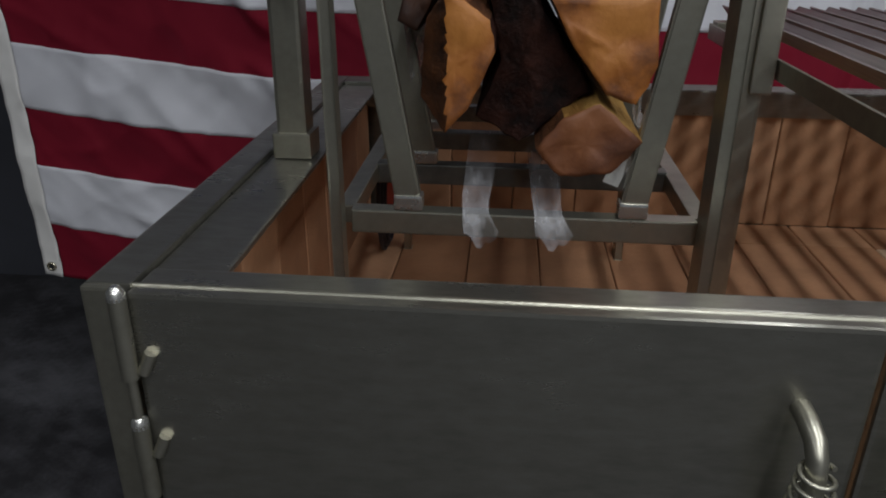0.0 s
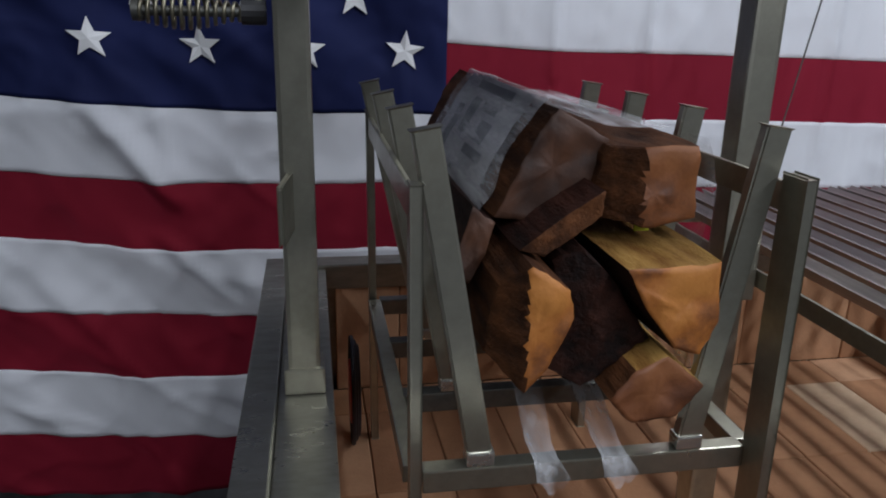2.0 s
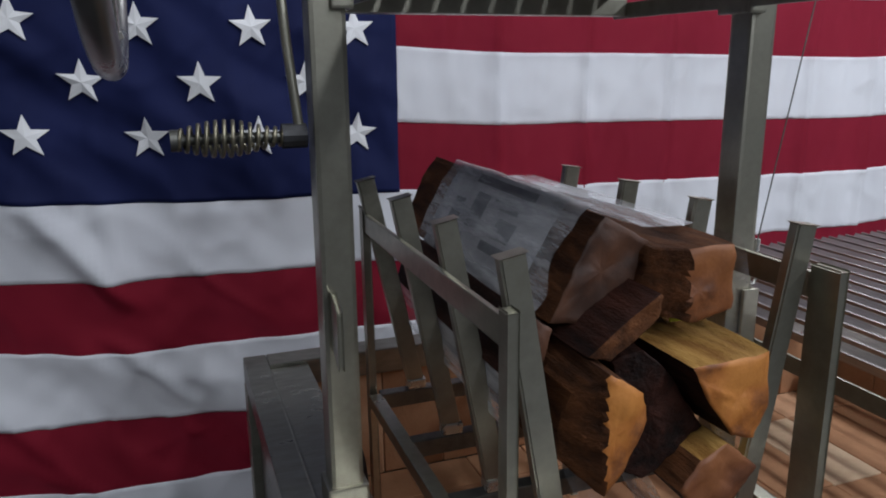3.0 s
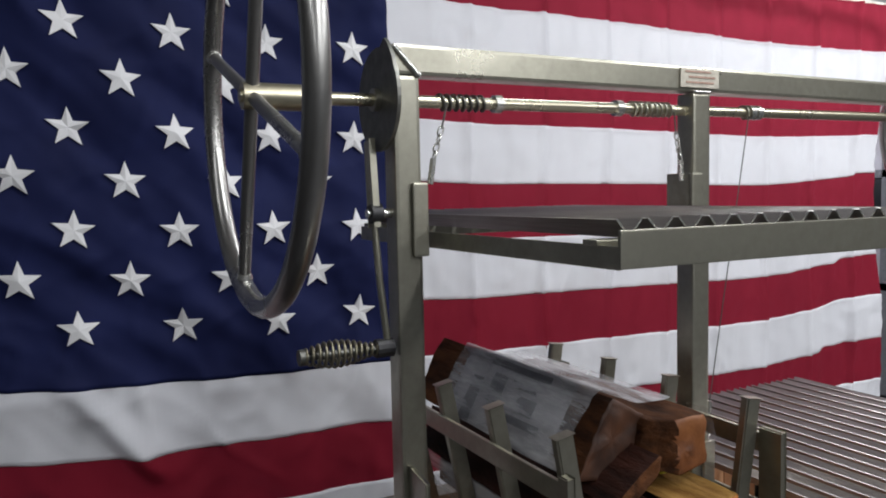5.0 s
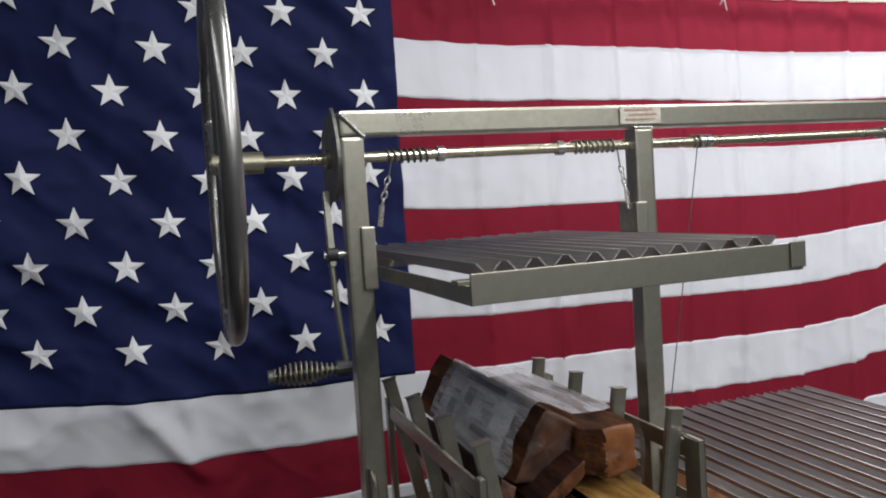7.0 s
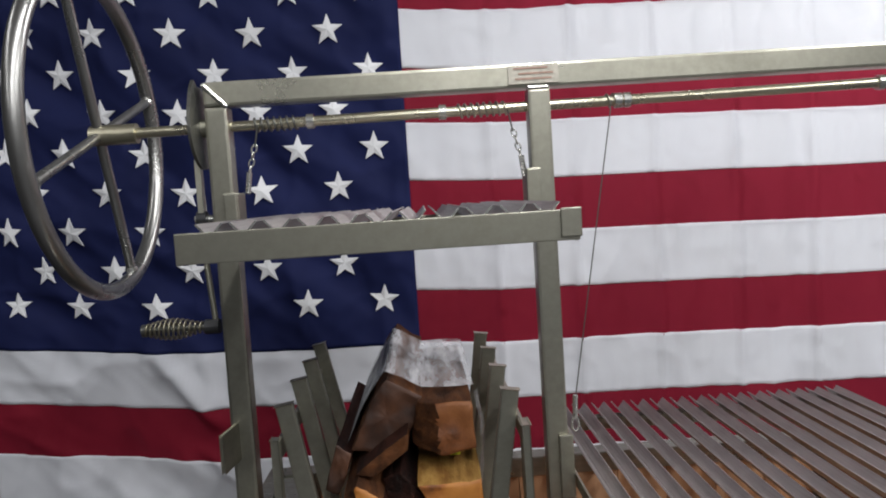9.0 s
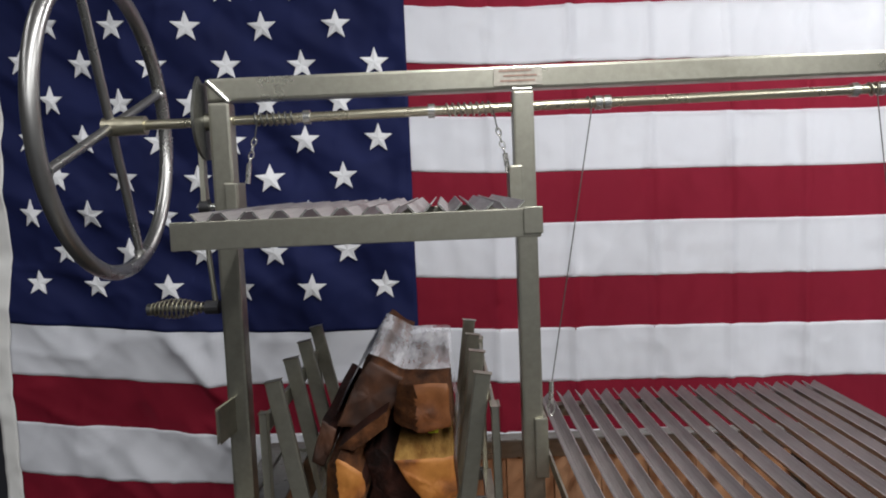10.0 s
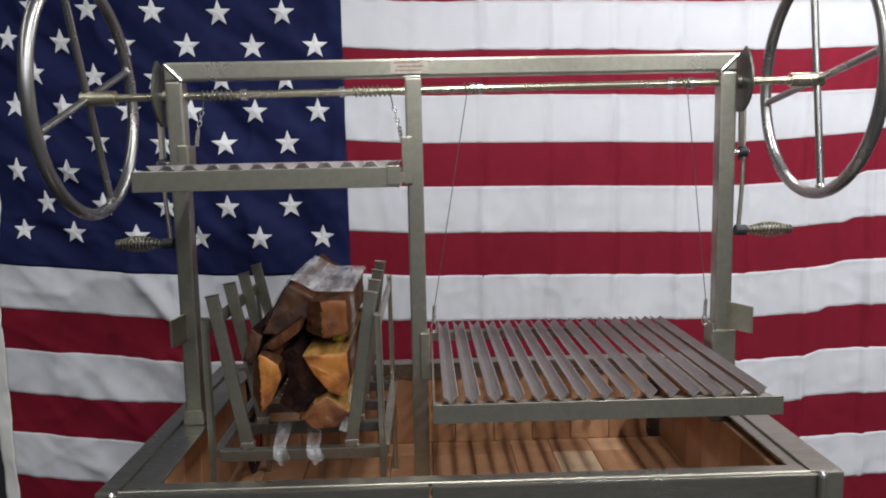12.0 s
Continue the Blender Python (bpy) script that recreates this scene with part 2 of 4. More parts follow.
def sweep(bm, points, radius, sides=12, closed=False, caps=True):
    """A round tube along points; radius: a number or one for each point."""
    pts = [Vector(p) for p in points]
    n = len(pts)
    rings, prev = [], None
    for i, p in enumerate(pts):
        if closed:
            d = pts[(i + 1) % n] - pts[i - 1]
        else:
            d = pts[min(i + 1, n - 1)] - pts[max(i - 1, 0)]
        d.normalize()
        if prev is None:
            side = d.orthogonal().normalized()
        else:
            side = (prev - d * prev.dot(d)).normalized()
        prev = side
        top = d.cross(side)
        r = radius[i] if isinstance(radius, (list, tuple)) else radius
        rings.append([bm.verts.new(p + r * (math.cos(2 * math.pi * k / sides) * side + math.sin(2 * math.pi * k / sides) * top)) for k in range(sides)])
    for i in range(n if closed else n - 1):
        r0, r1 = rings[i], rings[(i + 1) % n]
        shift = 0
        if closed and i == n - 1:
            shift = min(range(sides), key=lambda s: (r0[0].co - r1[s].co).length)
        for k in range(sides):
            bm.faces.new((r0[k], r0[(k + 1) % sides], r1[(k + 1 + shift) % sides], r1[(k + shift) % sides]))
    if caps and not closed:
        bm.faces.new(rings[0][::-1])
        bm.faces.new(rings[-1])


def tube(name, points, radius, material, parent, label="", sides=12, closed=False):
    bm = bmesh.new()
    sweep(bm, points, radius, sides, closed)
    ob = part(name, bm, material, parent, label, smooth=True)
    if not closed:
        for p in ob.data.polygons:
            if len(p.vertices) > 4:
                p.use_smooth = False
                rim = set(p.edge_keys)
                for e in ob.data.edges:
                    if e.key in rim:
                        e.use_edge_sharp = True
    return ob


def weld_bead(name, a, b, r, parent):
    """A rippled bead of weld from a to b."""
    a, b = Vector(a), Vector(b)
    n = 14
    pts = [a.lerp(b, i / n) for i in range(n + 1)]
    rad = [r * (1.0 if i % 2 else 0.75) for i in range(n + 1)]
    return tube(name, pts, rad, STEEL_BRIGHT, parent, "rippled weld bead", sides=8)


# ---- the room ----
RX0, RX1, RY0, RY1, RZ = -4.0, 5.0, -5.0, 1.45, 3.25
# south, west and east walls are out of view; they and the ceiling absorb bounce
for nm, dims, material, label in [
    ("floor", (RX0, RX1, RY0, RY1, -0.12, 0.0), CONCRETE, "stained grey concrete workshop floor"),
    ("ceiling", (RX0, RX1, RY0, RY1, RZ, RZ + 0.12), CEIL, "plain workshop ceiling, darkened to cut bounce"),
    ("wall_north", (RX0, RX1, RY1, RY1 + 0.12, 0.0, RZ), WALL_GREY, "grey painted wall behind the flag"),
    ("wall_south", (RX0, RX1, RY0 - 0.12, RY0, 0.0, RZ), WALL_UNSEEN, "unseen workshop wall, darkened to cut bounce"),
    ("wall_west", (RX0 - 0.12, RX0, RY0 - 0.12, RY1 + 0.12, 0.0, RZ), WALL_UNSEEN, "unseen workshop wall, darkened to cut bounce"),
    ("wall_east", (RX1, RX1 + 0.12, RY0 - 0.12, RY1 + 0.12, 0.0, RZ), WALL_UNSEEN, "unseen workshop wall, darkened to cut bounce"),
]:
    tagged(box(nm, dims, material, None, label, bevel=0), label, nm.split("_")[0], kind="structure")
# dark sheet over the lower wall in place of the shade behind the flag
tagged(box("shade_band", (RX0, RX1, RY1 - 0.012, RY1 - 0.003, 0.0, 1.75), WALL_SHADE, None, bevel=0.002), "dark band standing in for shade on the lower wall", "wall panel", kind="structure")

for (lx, ly), lw, ll, _ in LAMPS:
    fx = thing("ceiling_light", "assumed white enamel batten light with glowing tubes under the ceiling", "ceiling light", "workshop lights")
    hx, hy = (lw / 2 + 0.05, 0.10) if lw > ll else (0.10, ll / 2 + 0.05)
    box("housing", (lx - hx, lx + hx, ly - hy, ly + hy, LAMP_Z - 0.005, LAMP_Z + 0.06), FIXTURE, fx, bevel=0.008)
    ux, uy = (1, 0) if lw > ll else (0, 1)
    half = max(lw, ll) / 2
    for q in (-0.75, 0.75):
        tube("hanger", [(lx + ux * half * q, ly + uy * half * q, LAMP_Z + 0.06), (lx + ux * half * q, ly + uy * half * q, RZ)], 0.004, STEEL, fx, sides=6)
    for o in (-0.05, 0.05):
        tube("lamp_tube", [(lx - ux * half + uy * o, ly - uy * half + ux * o, LAMP_Z - 0.03), (lx + ux * half + uy * o, ly + uy * half + ux * o, LAMP_Z - 0.03)], 0.013, TUBE_GLOW, fx, "glowing fluorescent tube")


# ---- the flag ----
FLAG_L, FLAG_R, CANTON_R, STRIPE, FLAG_Z = -0.905, 2.15, 0.272, 0.1465, 0.280


def smooth(a, b, x):
    t = max(0.0, min(1.0, (x - a) / (b - a)))
    return t * t * (3 - 2 * t)


def lift(x, z):
    """How far the cloth hangs above its even layout: pulled up at both ends, sagging between the ties."""
    up = 0.078 * (max(0.0, 0.1 - x) / 0.95) ** 1.8 * (0.8 + 0.25 * (1 - smooth(0.5, 1.2, z))) * (1 - 0.35 * smooth(1.2, 1.4, z))
    up -= 0.022 * smooth(0.1, 0.6, x) + 0.012 * smooth(0.7, 1.6, x) + 0.018 * smooth(0.9, 1.8, x) * (1 - smooth(0.6, 1.1, z))
    up += 0.014 * smooth(2.05, 2.2, z) * smooth(0.5, 1.2, x)
    up += (0.026 * smooth(1.5, 2.1, x) + 0.012 * smooth(1.83, 1.88, x - 0.25 * (z - 1.0))) * (1 - smooth(1.5, 1.9, z))
    up += 0.004 * noise.noise((x * 2.1, z * 0.7, 3.3))
    return up


def fold(x, z):
    """Depth of the cloth: sags, diagonal drag folds in the canton and lower hoist, packing creases in the fly."""
    d = 0.757 - 0.015 * (1 - smooth(-0.9, 0.35, x))
    d += 0.016 * noise.noise((x * 1.3, z * 0.8, 0.2))
    u, v = x * 0.62 + z * 0.78, x * 0.78 - z * 0.62
    left = (1 - smooth(0.0, 0.5, x)) * (0.3 + 0.7 * smooth(-0.97, -0.7, x))
    d += 0.011 * left * abs(noise.noise((u * 6.0, v * 2.0, 30.0))) + 0.006 * left * abs(noise.noise((u * 13.0 + v * 3.0, v * 5.0, 40.0)))
    d += 0.0240 * (1 + 0.5 * smooth(1.15, 1.3, z)) * left * noise.noise((u * 6.5, v * 1.6, 5.0)) + (0.0085 + 0.0085 * smooth(1.15, 1.3, z)) * left * noise.noise((u * 14.0, v * 3.4, 8.0)) + 0.0030 * left * noise.noise((u * 34.0, v * 12.0, 1.0))
    low = (1 - smooth(0.85, 1.35, z)) * (1 - smooth(0.1, 0.8, x))
    d += 0.016 * low * (abs(noise.noise((u * 5.0, v * 1.1, 15.0))) - 0.25) + 0.006 * low * noise.noise((u * 11.0, v * 4.5, 21.0)) + 0.004 * low * noise.noise((v * 26.0, u * 5.0, 4.0))
    right = smooth(-0.1, 0.4, x)
    d += 0.0045 * right * abs(noise.noise((x * 9.0, z * 5.0, 50.0)))
    d += 0.0100 * right * noise.noise((x * 11.0, z * 2.4, 11.0)) + 0.0052 * right * noise.noise((x * 27.0, z * 7.0, 2.0)) + 0.0040 * right * noise.noise((x * 22.0, z * 24.0, 9.0))
    for k in range(9):
        c = 0.50 + k * 0.215
        d -= 0.0125 * math.exp(-((x - c + 0.012 * noise.noise((z * 2.0, k, 0.0))) / 0.010) ** 2)
    ridge = x - (-0.42 + (1.16 - z) * 0.75)
    d -= 0.030 * math.exp(-(ridge / 0.030) ** 2) * smooth(0.93, 1.0, z) * (1 - smooth(1.10, 1.19, z))
    d -= 0.011 * left * (1 - abs(noise.noise((u * 4.2, v * 2.6, 61.0)))) ** 7 + 0.006 * left * (1 - abs(noise.noise((v * 7.0, u * 5.0, 71.0)))) ** 8
    d -= 0.0060 * right * (1 - abs(noise.noise((x * 5.0, z * 2.2, 81.0)))) ** 9 + 0.0035 * right * (1 - abs(noise.noise((x * 7.0, z * 9.0, 91.0)))) ** 9
    ridge = x - (-0.30 + (0.893 - z) * 0.8)
    d -= 0.020 * math.exp(-(ridge / 0.026) ** 2) * smooth(0.72, 0.78, z) * (1 - smooth(0.87, 0.92, z))
    ridge = x - (-0.31 + (1.18 - z) * 0.2)
    d -= 0.014 * math.exp(-(ridge / 0.020) ** 2) * smooth(0.98, 1.05, z) * (1 - smooth(1.13, 1.18, z))
    d += 0.020 * smooth(1.9, 2.2, x) * math.sin(z * 5.0)
    return d


def on_flag(x, z, proud=0.0):
    if x < -0.62:
        x = -0.62 + (x + 0.62) * (0.86 - 0.12 * smooth(1.0, 1.5, z))
    return Vector((x, fold(x, z) - proud, z + lift(x, z)))


def cloth_sheet(bm, x0, x1, z0, z1, proud, step=0.0100, thick=0.0012):
    nx, nz = max(2, round((x1 - x0) / step)), max(2, round((z1 - z0) / step))
    front, back = [], []
    for j in range(nz + 1):
        z = z0 + (z1 - z0) * j / nz
        front.append([bm.verts.new(on_flag(x0 + (x1 - x0) * i / nx, z, proud + thick)) for i in range(nx + 1)])
        back.append([bm.verts.new(on_flag(x0 + (x1 - x0) * i / nx, z, proud)) for i in range(nx + 1)])
    for j in range(nz):
        for i in range(nx):
            bm.faces.new((front[j][i], front[j][i + 1], front[j + 1][i + 1], front[j + 1][i]))
    for j in range(nz):
        for i in (0, nx):
            bm.faces.new((front[j][i], front[j + 1][i], back[j + 1][i], back[j][i]))
    for i in range(nx):
        for j in (0, nz):
            bm.faces.new((front[j][i], front[j][i + 1], back[j][i + 1], back[j][i]))
    bmesh.ops.delete(bm, geom=[v for v in bm.verts if not v.link_faces], context="VERTS")


flag = thing("flag", "large creased striped flag with white stars on navy, tied up", "flag")
for k in range(13):
    z0 = FLAG_Z + STRIPE * k
    bm = bmesh.new()
    cloth_sheet(bm, FLAG_L if k < 6 else CANTON_R, FLAG_R, z0 - 0.003, z0 + STRIPE + 0.003, 0.0018 * (k % 2))
    part("stripe", bm, CLOTH_WHITE if k % 2 else CLOTH_RED, flag, "white nylon stripe" if k % 2 else "red nylon stripe", smooth=True)
bm = bmesh.new()
cloth_sheet(bm, FLAG_L, CANTON_R + 0.004, FLAG_Z + 6 * STRIPE - 0.002, FLAG_Z + 13 * STRIPE + 0.003, 0.0030)
part("canton", bm, CLOTH_BLUE, flag, "navy blue nylon canton with diagonal drag folds", smooth=True)
bm = bmesh.new()
cloth_sheet(bm, FLAG_L - 0.048, FLAG_L + 0.004, FLAG_Z - 0.003, FLAG_Z + 13 * STRIPE + 0.003, 0.0048)
part("heading", bm, HEADING, flag, "white canvas heading tape", smooth=True)
for z in (FLAG_Z + 0.022, FLAG_Z + 13 * STRIPE - 0.022):
    p = on_flag(FLAG_L - 0.024, z, 0.0075)
    tube("grommet", [p + Vector((0.0095 * math.cos(a), 0, 0.0095 * math.sin(a))) for a in [i * math.pi / 8 for i in range(16)]], 0.0032, STEEL_BRASSY, flag, "metal eyelet", sides=8, closed=True)
    # solid black disc drawn in place of the shade inside the eyelet
    bm = bmesh.new()
    sweep(bm, [p, p + Vector((0, 0.0012, 0))], 0.0085, 14)
    part("eyelet_hole_shade", bm, BLACK, flag)
for row in range(9):
    for col in range(11):
        if (row + col) % 2:
            continue
        cx, cz = 0.189 - 0.0994 * (10 - col), 1.281 + 0.1015 * row
        turn = 0.10 * noise.noise((cx * 5, cz * 5, 0))
        bm = bmesh.new()
        mid = bm.verts.new(on_flag(cx, cz, 0.0125))
        tips = []
        for i in range(10):
            r = (0.041, 0.0168)[i % 2]
            a = math.pi / 2 + i * math.pi / 5 + turn
            tips.append(bm.verts.new(on_flag(cx + r * math.cos(a), cz + r * math.sin(a), 0.0095)))
        low = [bm.verts.new(v.co + Vector((0, 0.0050, 0))) for v in tips]
        for i in range(10):
            bm.faces.new((mid, tips[i], tips[(i + 1) % 10]))
            bm.faces.new((tips[i], low[i], low[(i + 1) % 10], tips[(i + 1) % 10]))
        part("star", bm, STAR_WHITE, flag)

rail = thing("hanging_rail", "white conduit rail along the flag's top edge with zip ties", "rail")
top = FLAG_Z + 13 * STRIPE
tube("pipe", [(x, 0.785, top + 0.018 + lift(x, top)) for x in [-1.05 + 0.1 * i for i in range(36)]], 0.011, PIPE_WHITE, rail)
for x in (-0.9, -0.2, 0.55, 1.31, 2.2):
    c = on_flag(x, top - 0.012)
    tube("zip_tie", [c + Vector((0, 0.010 + 0.026 * math.cos(a), 0.022 + 0.032 * math.sin(a))) for a in [i * math.pi / 8 for i in range(16)]], 0.0028, ZIP, rail, "pale zip tie", sides=6, closed=True)
    tube("zip_tail", [c + Vector((0, -0.018, 0.008)), c + Vector((0.003, -0.022, -0.015)), c + Vector((0.008, -0.020, -0.030))], 0.0022, ZIP, rail, sides=6)
for x in (-1.0, 2.4):
    tube("drop_wire", [(x, 0.785, top + 0.018 + lift(x, top)), (x, 0.785, RZ)], 0.003, STEEL, rail, sides=6)

# ---- the grill: firebox ----
RIM, FX0, FX1, FY0, FY1, FLOOR = 0.933, -0.088, 1.298, -0.366, 0.495, 0.690
grill = thing("grill", "steel firebox of a wood grill, lined with firebrick, on corner legs", "grill")
for nm, dims in [("rim_rail", (FX0, -0.050, FY0 + 0.004, FY1, RIM - 0.045, RIM)),
                 ("rim_rail", (1.240, FX1, FY0 + 0.004, FY1, RIM - 0.045, RIM)),
                 ("rim_rail", (-0.0495, 1.2395, FY1 - 0.050, FY1, RIM - 0.045, RIM)),
                 ("flange", (-0.0495, 0.014, -0.326, FY1 - 0.0505, RIM - 0.012, RIM - 0.006)),
                 ("flange", (1.214, 1.2395, -0.326, FY1 - 0.0505, RIM - 0.012, RIM - 0.006)),
                 ("flange", (-0.0465, 1.2365, -0.3555, -0.3265, RIM - 0.010, RIM - 0.002))]:
    box(nm, dims, STEEL_SHEET, grill, bevel=0.003)
tube("lip", [(-0.050, -0.3565, RIM - 0.004), (1.250, -0.3565, RIM - 0.004)], 0.0030, STEEL, grill, "polished front edge", sides=8)
for x0, x1 in ((FX0, -0.058), (1.254, FX1)):
    for y0, y1 in ((FY0 - 0.002, -0.326), (FY1 - 0.052, FY1 + 0.002)):
        box("corner_leg", (x0 - 0.001, x1, y0, y1, 0.0, RIM - 0.0455 if y0 > 0 else RIM - 0.001), STEEL, grill, bevel=0.003)
box("side_panel", (-0.074, -0.070, -0.324, 0.441, 0.45, RIM - 0.046), STEEL_SHEET, grill)
box("side_panel", (1.276, 1.280, -0.324, 0.441, 0.45, RIM - 0.046), STEEL_SHEET, grill)
box("back_panel", (-0.047, 1.237, 0.485, 0.489, 0.45, RIM - 0.046), STEEL_SHEET, grill)
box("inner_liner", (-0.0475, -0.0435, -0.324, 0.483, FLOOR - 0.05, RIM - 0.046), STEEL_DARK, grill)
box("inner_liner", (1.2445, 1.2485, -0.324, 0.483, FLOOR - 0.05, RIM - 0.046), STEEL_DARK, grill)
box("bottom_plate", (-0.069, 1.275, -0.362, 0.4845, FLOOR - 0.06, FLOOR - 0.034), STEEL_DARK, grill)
for x0, x1, hx in ((-0.050, 0.5225, -0.054), (0.5275, 1.250, 1.252)):
    d = box("door", (x0, x1, FY0 - 0.006, FY0 + 0.009, 0.46, RIM - 0.003), STEEL_SHEET, grill, "brushed steel cabinet door", bevel=0.004)
    for z0, z1, r in ((0.856, 0.930, 0.0074), (0.855, 0.812, 0.0042), (0.811, 0.735, 0.0074)):
        tube("hinge_barrel", [(hx, FY0 - 0.012, z0), (hx, FY0 - 0.012, z1)], r, STEEL, d, "steel barrel hinge", sides=14)
    for z in (0.932, 0.812):
        tube("hinge_pin", [(hx, FY0 - 0.012, z - 0.004), (hx, FY0 - 0.012, z + 0.003), (hx, FY0 - 0.012, z + 0.007)], [0.0076, 0.007, 0.003], STEEL_BRIGHT, d, "bright pin head")
    for z in (0.872, 0.790):
        tube("hinge_lug", [(hx + (0.010 if hx < 0.5 else -0.010), FY0 - 0.010, z - 0.012), (hx + (0.018 if hx < 0.5 else -0.018), FY0 - 0.008, z + 0.006)], 0.0052, STEEL, d)
    gx = 0.472 if hx < 0.5 else 0.565
    pts = [(gx, FY0 - 0.004, 0.860), (gx, FY0 - 0.022, 0.859), (gx + 0.001, FY0 - 0.037, 0.853), (gx + 0.002, FY0 - 0.045, 0.841), (gx + 0.002, FY0 - 0.048, 0.825), (gx + 0.002, FY0 - 0.049, 0.700)]
    h = tube("handle", pts, 0.0082, STEEL, d, "bent steel rod handle", sides=14)
    coil = []
    for i in range(12 * 14):
        a = 2 * math.pi * i / 14
        f = i / (12 * 14)
        r = 0.0115 + 0.006 * math.sin(math.pi * f)
        coil.append((gx + 0.002 + r * math.cos(a), FY0 - 0.049 + r * math.sin(a), 0.838 - 0.125 * f))
    tube("grip_coil", coil, 0.0022, STEEL, h, "coiled wire grip", sides=6)

# black backing strip keeps the door gap as dark as its shade
box("seam_shade", (0.512, 0.538, FY0 + 0.0095, FY0 + 0.0125, 0.46, RIM - 0.052), BLACK, grill, "black strip standing in for shade in the door seam")

# ---- hoist frame ----
TW = 0.037
POST_Y0, POST_Y1 = 0.0, TW
BEAM_Z0, BEAM_Z1 = 1.708, 1.748
hoist = thing("hoist_frame", "square steel tube frame with crank shaft, hand wheels and cables", "hoist frame")
for x0, x1, z0 in ((-TW, 0.0, RIM - 0.006), (0.488, 0.525, FLOOR), (1.193, 1.230, RIM - 0.006)):
    bm = bmesh.new()
    add_box(bm, x0, x1, POST_Y0, POST_Y1, z0, BEAM_Z0 - 0.001, 0.005)
    part("post", bm, STEEL, hoist, "square steel post")
bm = bmesh.new()
add_box(bm, -TW, 1.230, POST_Y0, POST_Y1, BEAM_Z0, BEAM_Z1, 0.005)
beam = part("crossbeam", bm, STEEL, hoist, "square steel crossbeam")
for x0, x1 in ((-TW, 0.0), (1.233, 1.193)):
    weld_bead("weld", (x0, -0.0005, BEAM_Z1 - 0.004), (x1, -0.0005, BEAM_Z0 - 0.002), 0.0052, beam)
weld_bead("weld", (0.487, -0.001, BEAM_Z0), (0.523, -0.001, BEAM_Z0), 0.003, beam)
st = box("sticker", (0.457, 0.540, -0.0035, -0.0008, BEAM_Z0 + 0.006, BEAM_Z1 - 0.004), STICKER, beam, "cream maker's sticker with small red print", bevel=0.0006)
for i, (a, b) in enumerate(((0.468, 0.528), (0.474, 0.531), (0.466, 0.522))):
    box("print_line", (a, b, -0.0044, -0.0036, BEAM_Z0 + 0.0125 + 0.0085 * i, BEAM_Z0 + 0.0155 + 0.0085 * i), RED_INK, st, bevel=0)
bar("stop_tab", (-0.026, -0.0005, 1.157), (-0.034, -0.068, 1.157), 0.006, 0.058, STEEL, hoist, "welded steel tab")
bar("stop_tab", (1.222, -0.0005, 1.155), (1.250, -0.062, 1.155), 0.006, 0.056, STEEL, hoist, "welded steel tab")
box("post_seat", (1.183, 1.243, -0.014, 0.052, RIM - 0.030, RIM - 0.0065), STEEL_DARK, hoist, bevel=0.003)
box("foot_plate", (-0.042, 0.005, -0.005, 0.042, RIM - 0.0055, RIM + 0.026), STEEL, hoist, bevel=0.003)

SH_Y, SH_Z = 0.020, 1.675


def shaft_z(x):
    return SH_Z + 0.012 * (x + 0.2) / 1.65


tube("crank_shaft", [(x, SH_Y, shaft_z(x)) for x in (-0.23, 0.5, 1.435)], 0.0085, STEEL_BRASSY, hoist, "smooth round steel shaft", sides=16)
for x in (0.130, 0.348, 0.655, 0.640, 1.085, 1.132):
    tube("collar", [(x - 0.006, SH_Y, shaft_z(x)), (x + 0.006, SH_Y, shaft_z(x))], 0.0125, STEEL_BRIGHT, hoist, "steel shaft collar", sides=16)
for x0, n in ((0.036, 7), (0.372, 8), (0.619, 2), (1.108, 2)):
    pts = []
    for i in range(n * 12):
        a = 2 * math.pi * i / 12
        x = x0 + 0.0105 * i / 12
        pts.append((x, SH_Y + 0.0108 * math.cos(a), shaft_z(x) + 0.0108 * math.sin(a)))
    tube("cable_winding", pts, 0.0019, STEEL_DARK if x0 < 0.1 else STEEL, hoist, "wound wire cable", sides=6)


def wheel(x, inward, turn_deg, label):
    z = shaft_z(x)
    R, r = 0.256, 0.0135
    w = bmesh.new()
    sweep(w, [(x, SH_Y + R * math.cos(a), z + R * math.sin(a)) for a in [2 * math.pi * i / 72 for i in range(72)]], r, 16, True)
    rim = part("hand_wheel", w, STEEL_WHEEL, hoist, label, smooth=True)
    tube("hub", [(x - 0.012 * inward, SH_Y, z), (x + 0.062 * inward, SH_Y, z)], 0.0165, STEEL_BRASSY, rim, "steel hub sleeve", sides=20)
    for k in range(4):
        a = radians(turn_deg + 90 * k)
        e = (R - 0.010) * math.cos(a), (R - 0.010) * math.sin(a)
        tube("spoke", [(x, SH_Y + 0.012 * math.cos(a), z + 0.012 * math.sin(a)), (x, SH_Y + e[0], z + e[1])], 0.0082, STEEL_WHEEL, rim, sides=12)
        q = (R - 0.016) * math.cos(a), (R - 0.016) * math.sin(a)
        tube("spoke_weld", [(x, SH_Y + q[0] * 0.985, z + q[1] * 0.985), (x, SH_Y + q[0] * 1.01, z + q[1] * 1.01)], [0.0095, 0.0115], STEEL_BRIGHT, rim, sides=10)
    return rim


wheel(-0.215, 1, 110, "round steel tube hand wheel with four spokes")
wheel(1.420, -1, 82, "round steel tube hand wheel with four spokes")


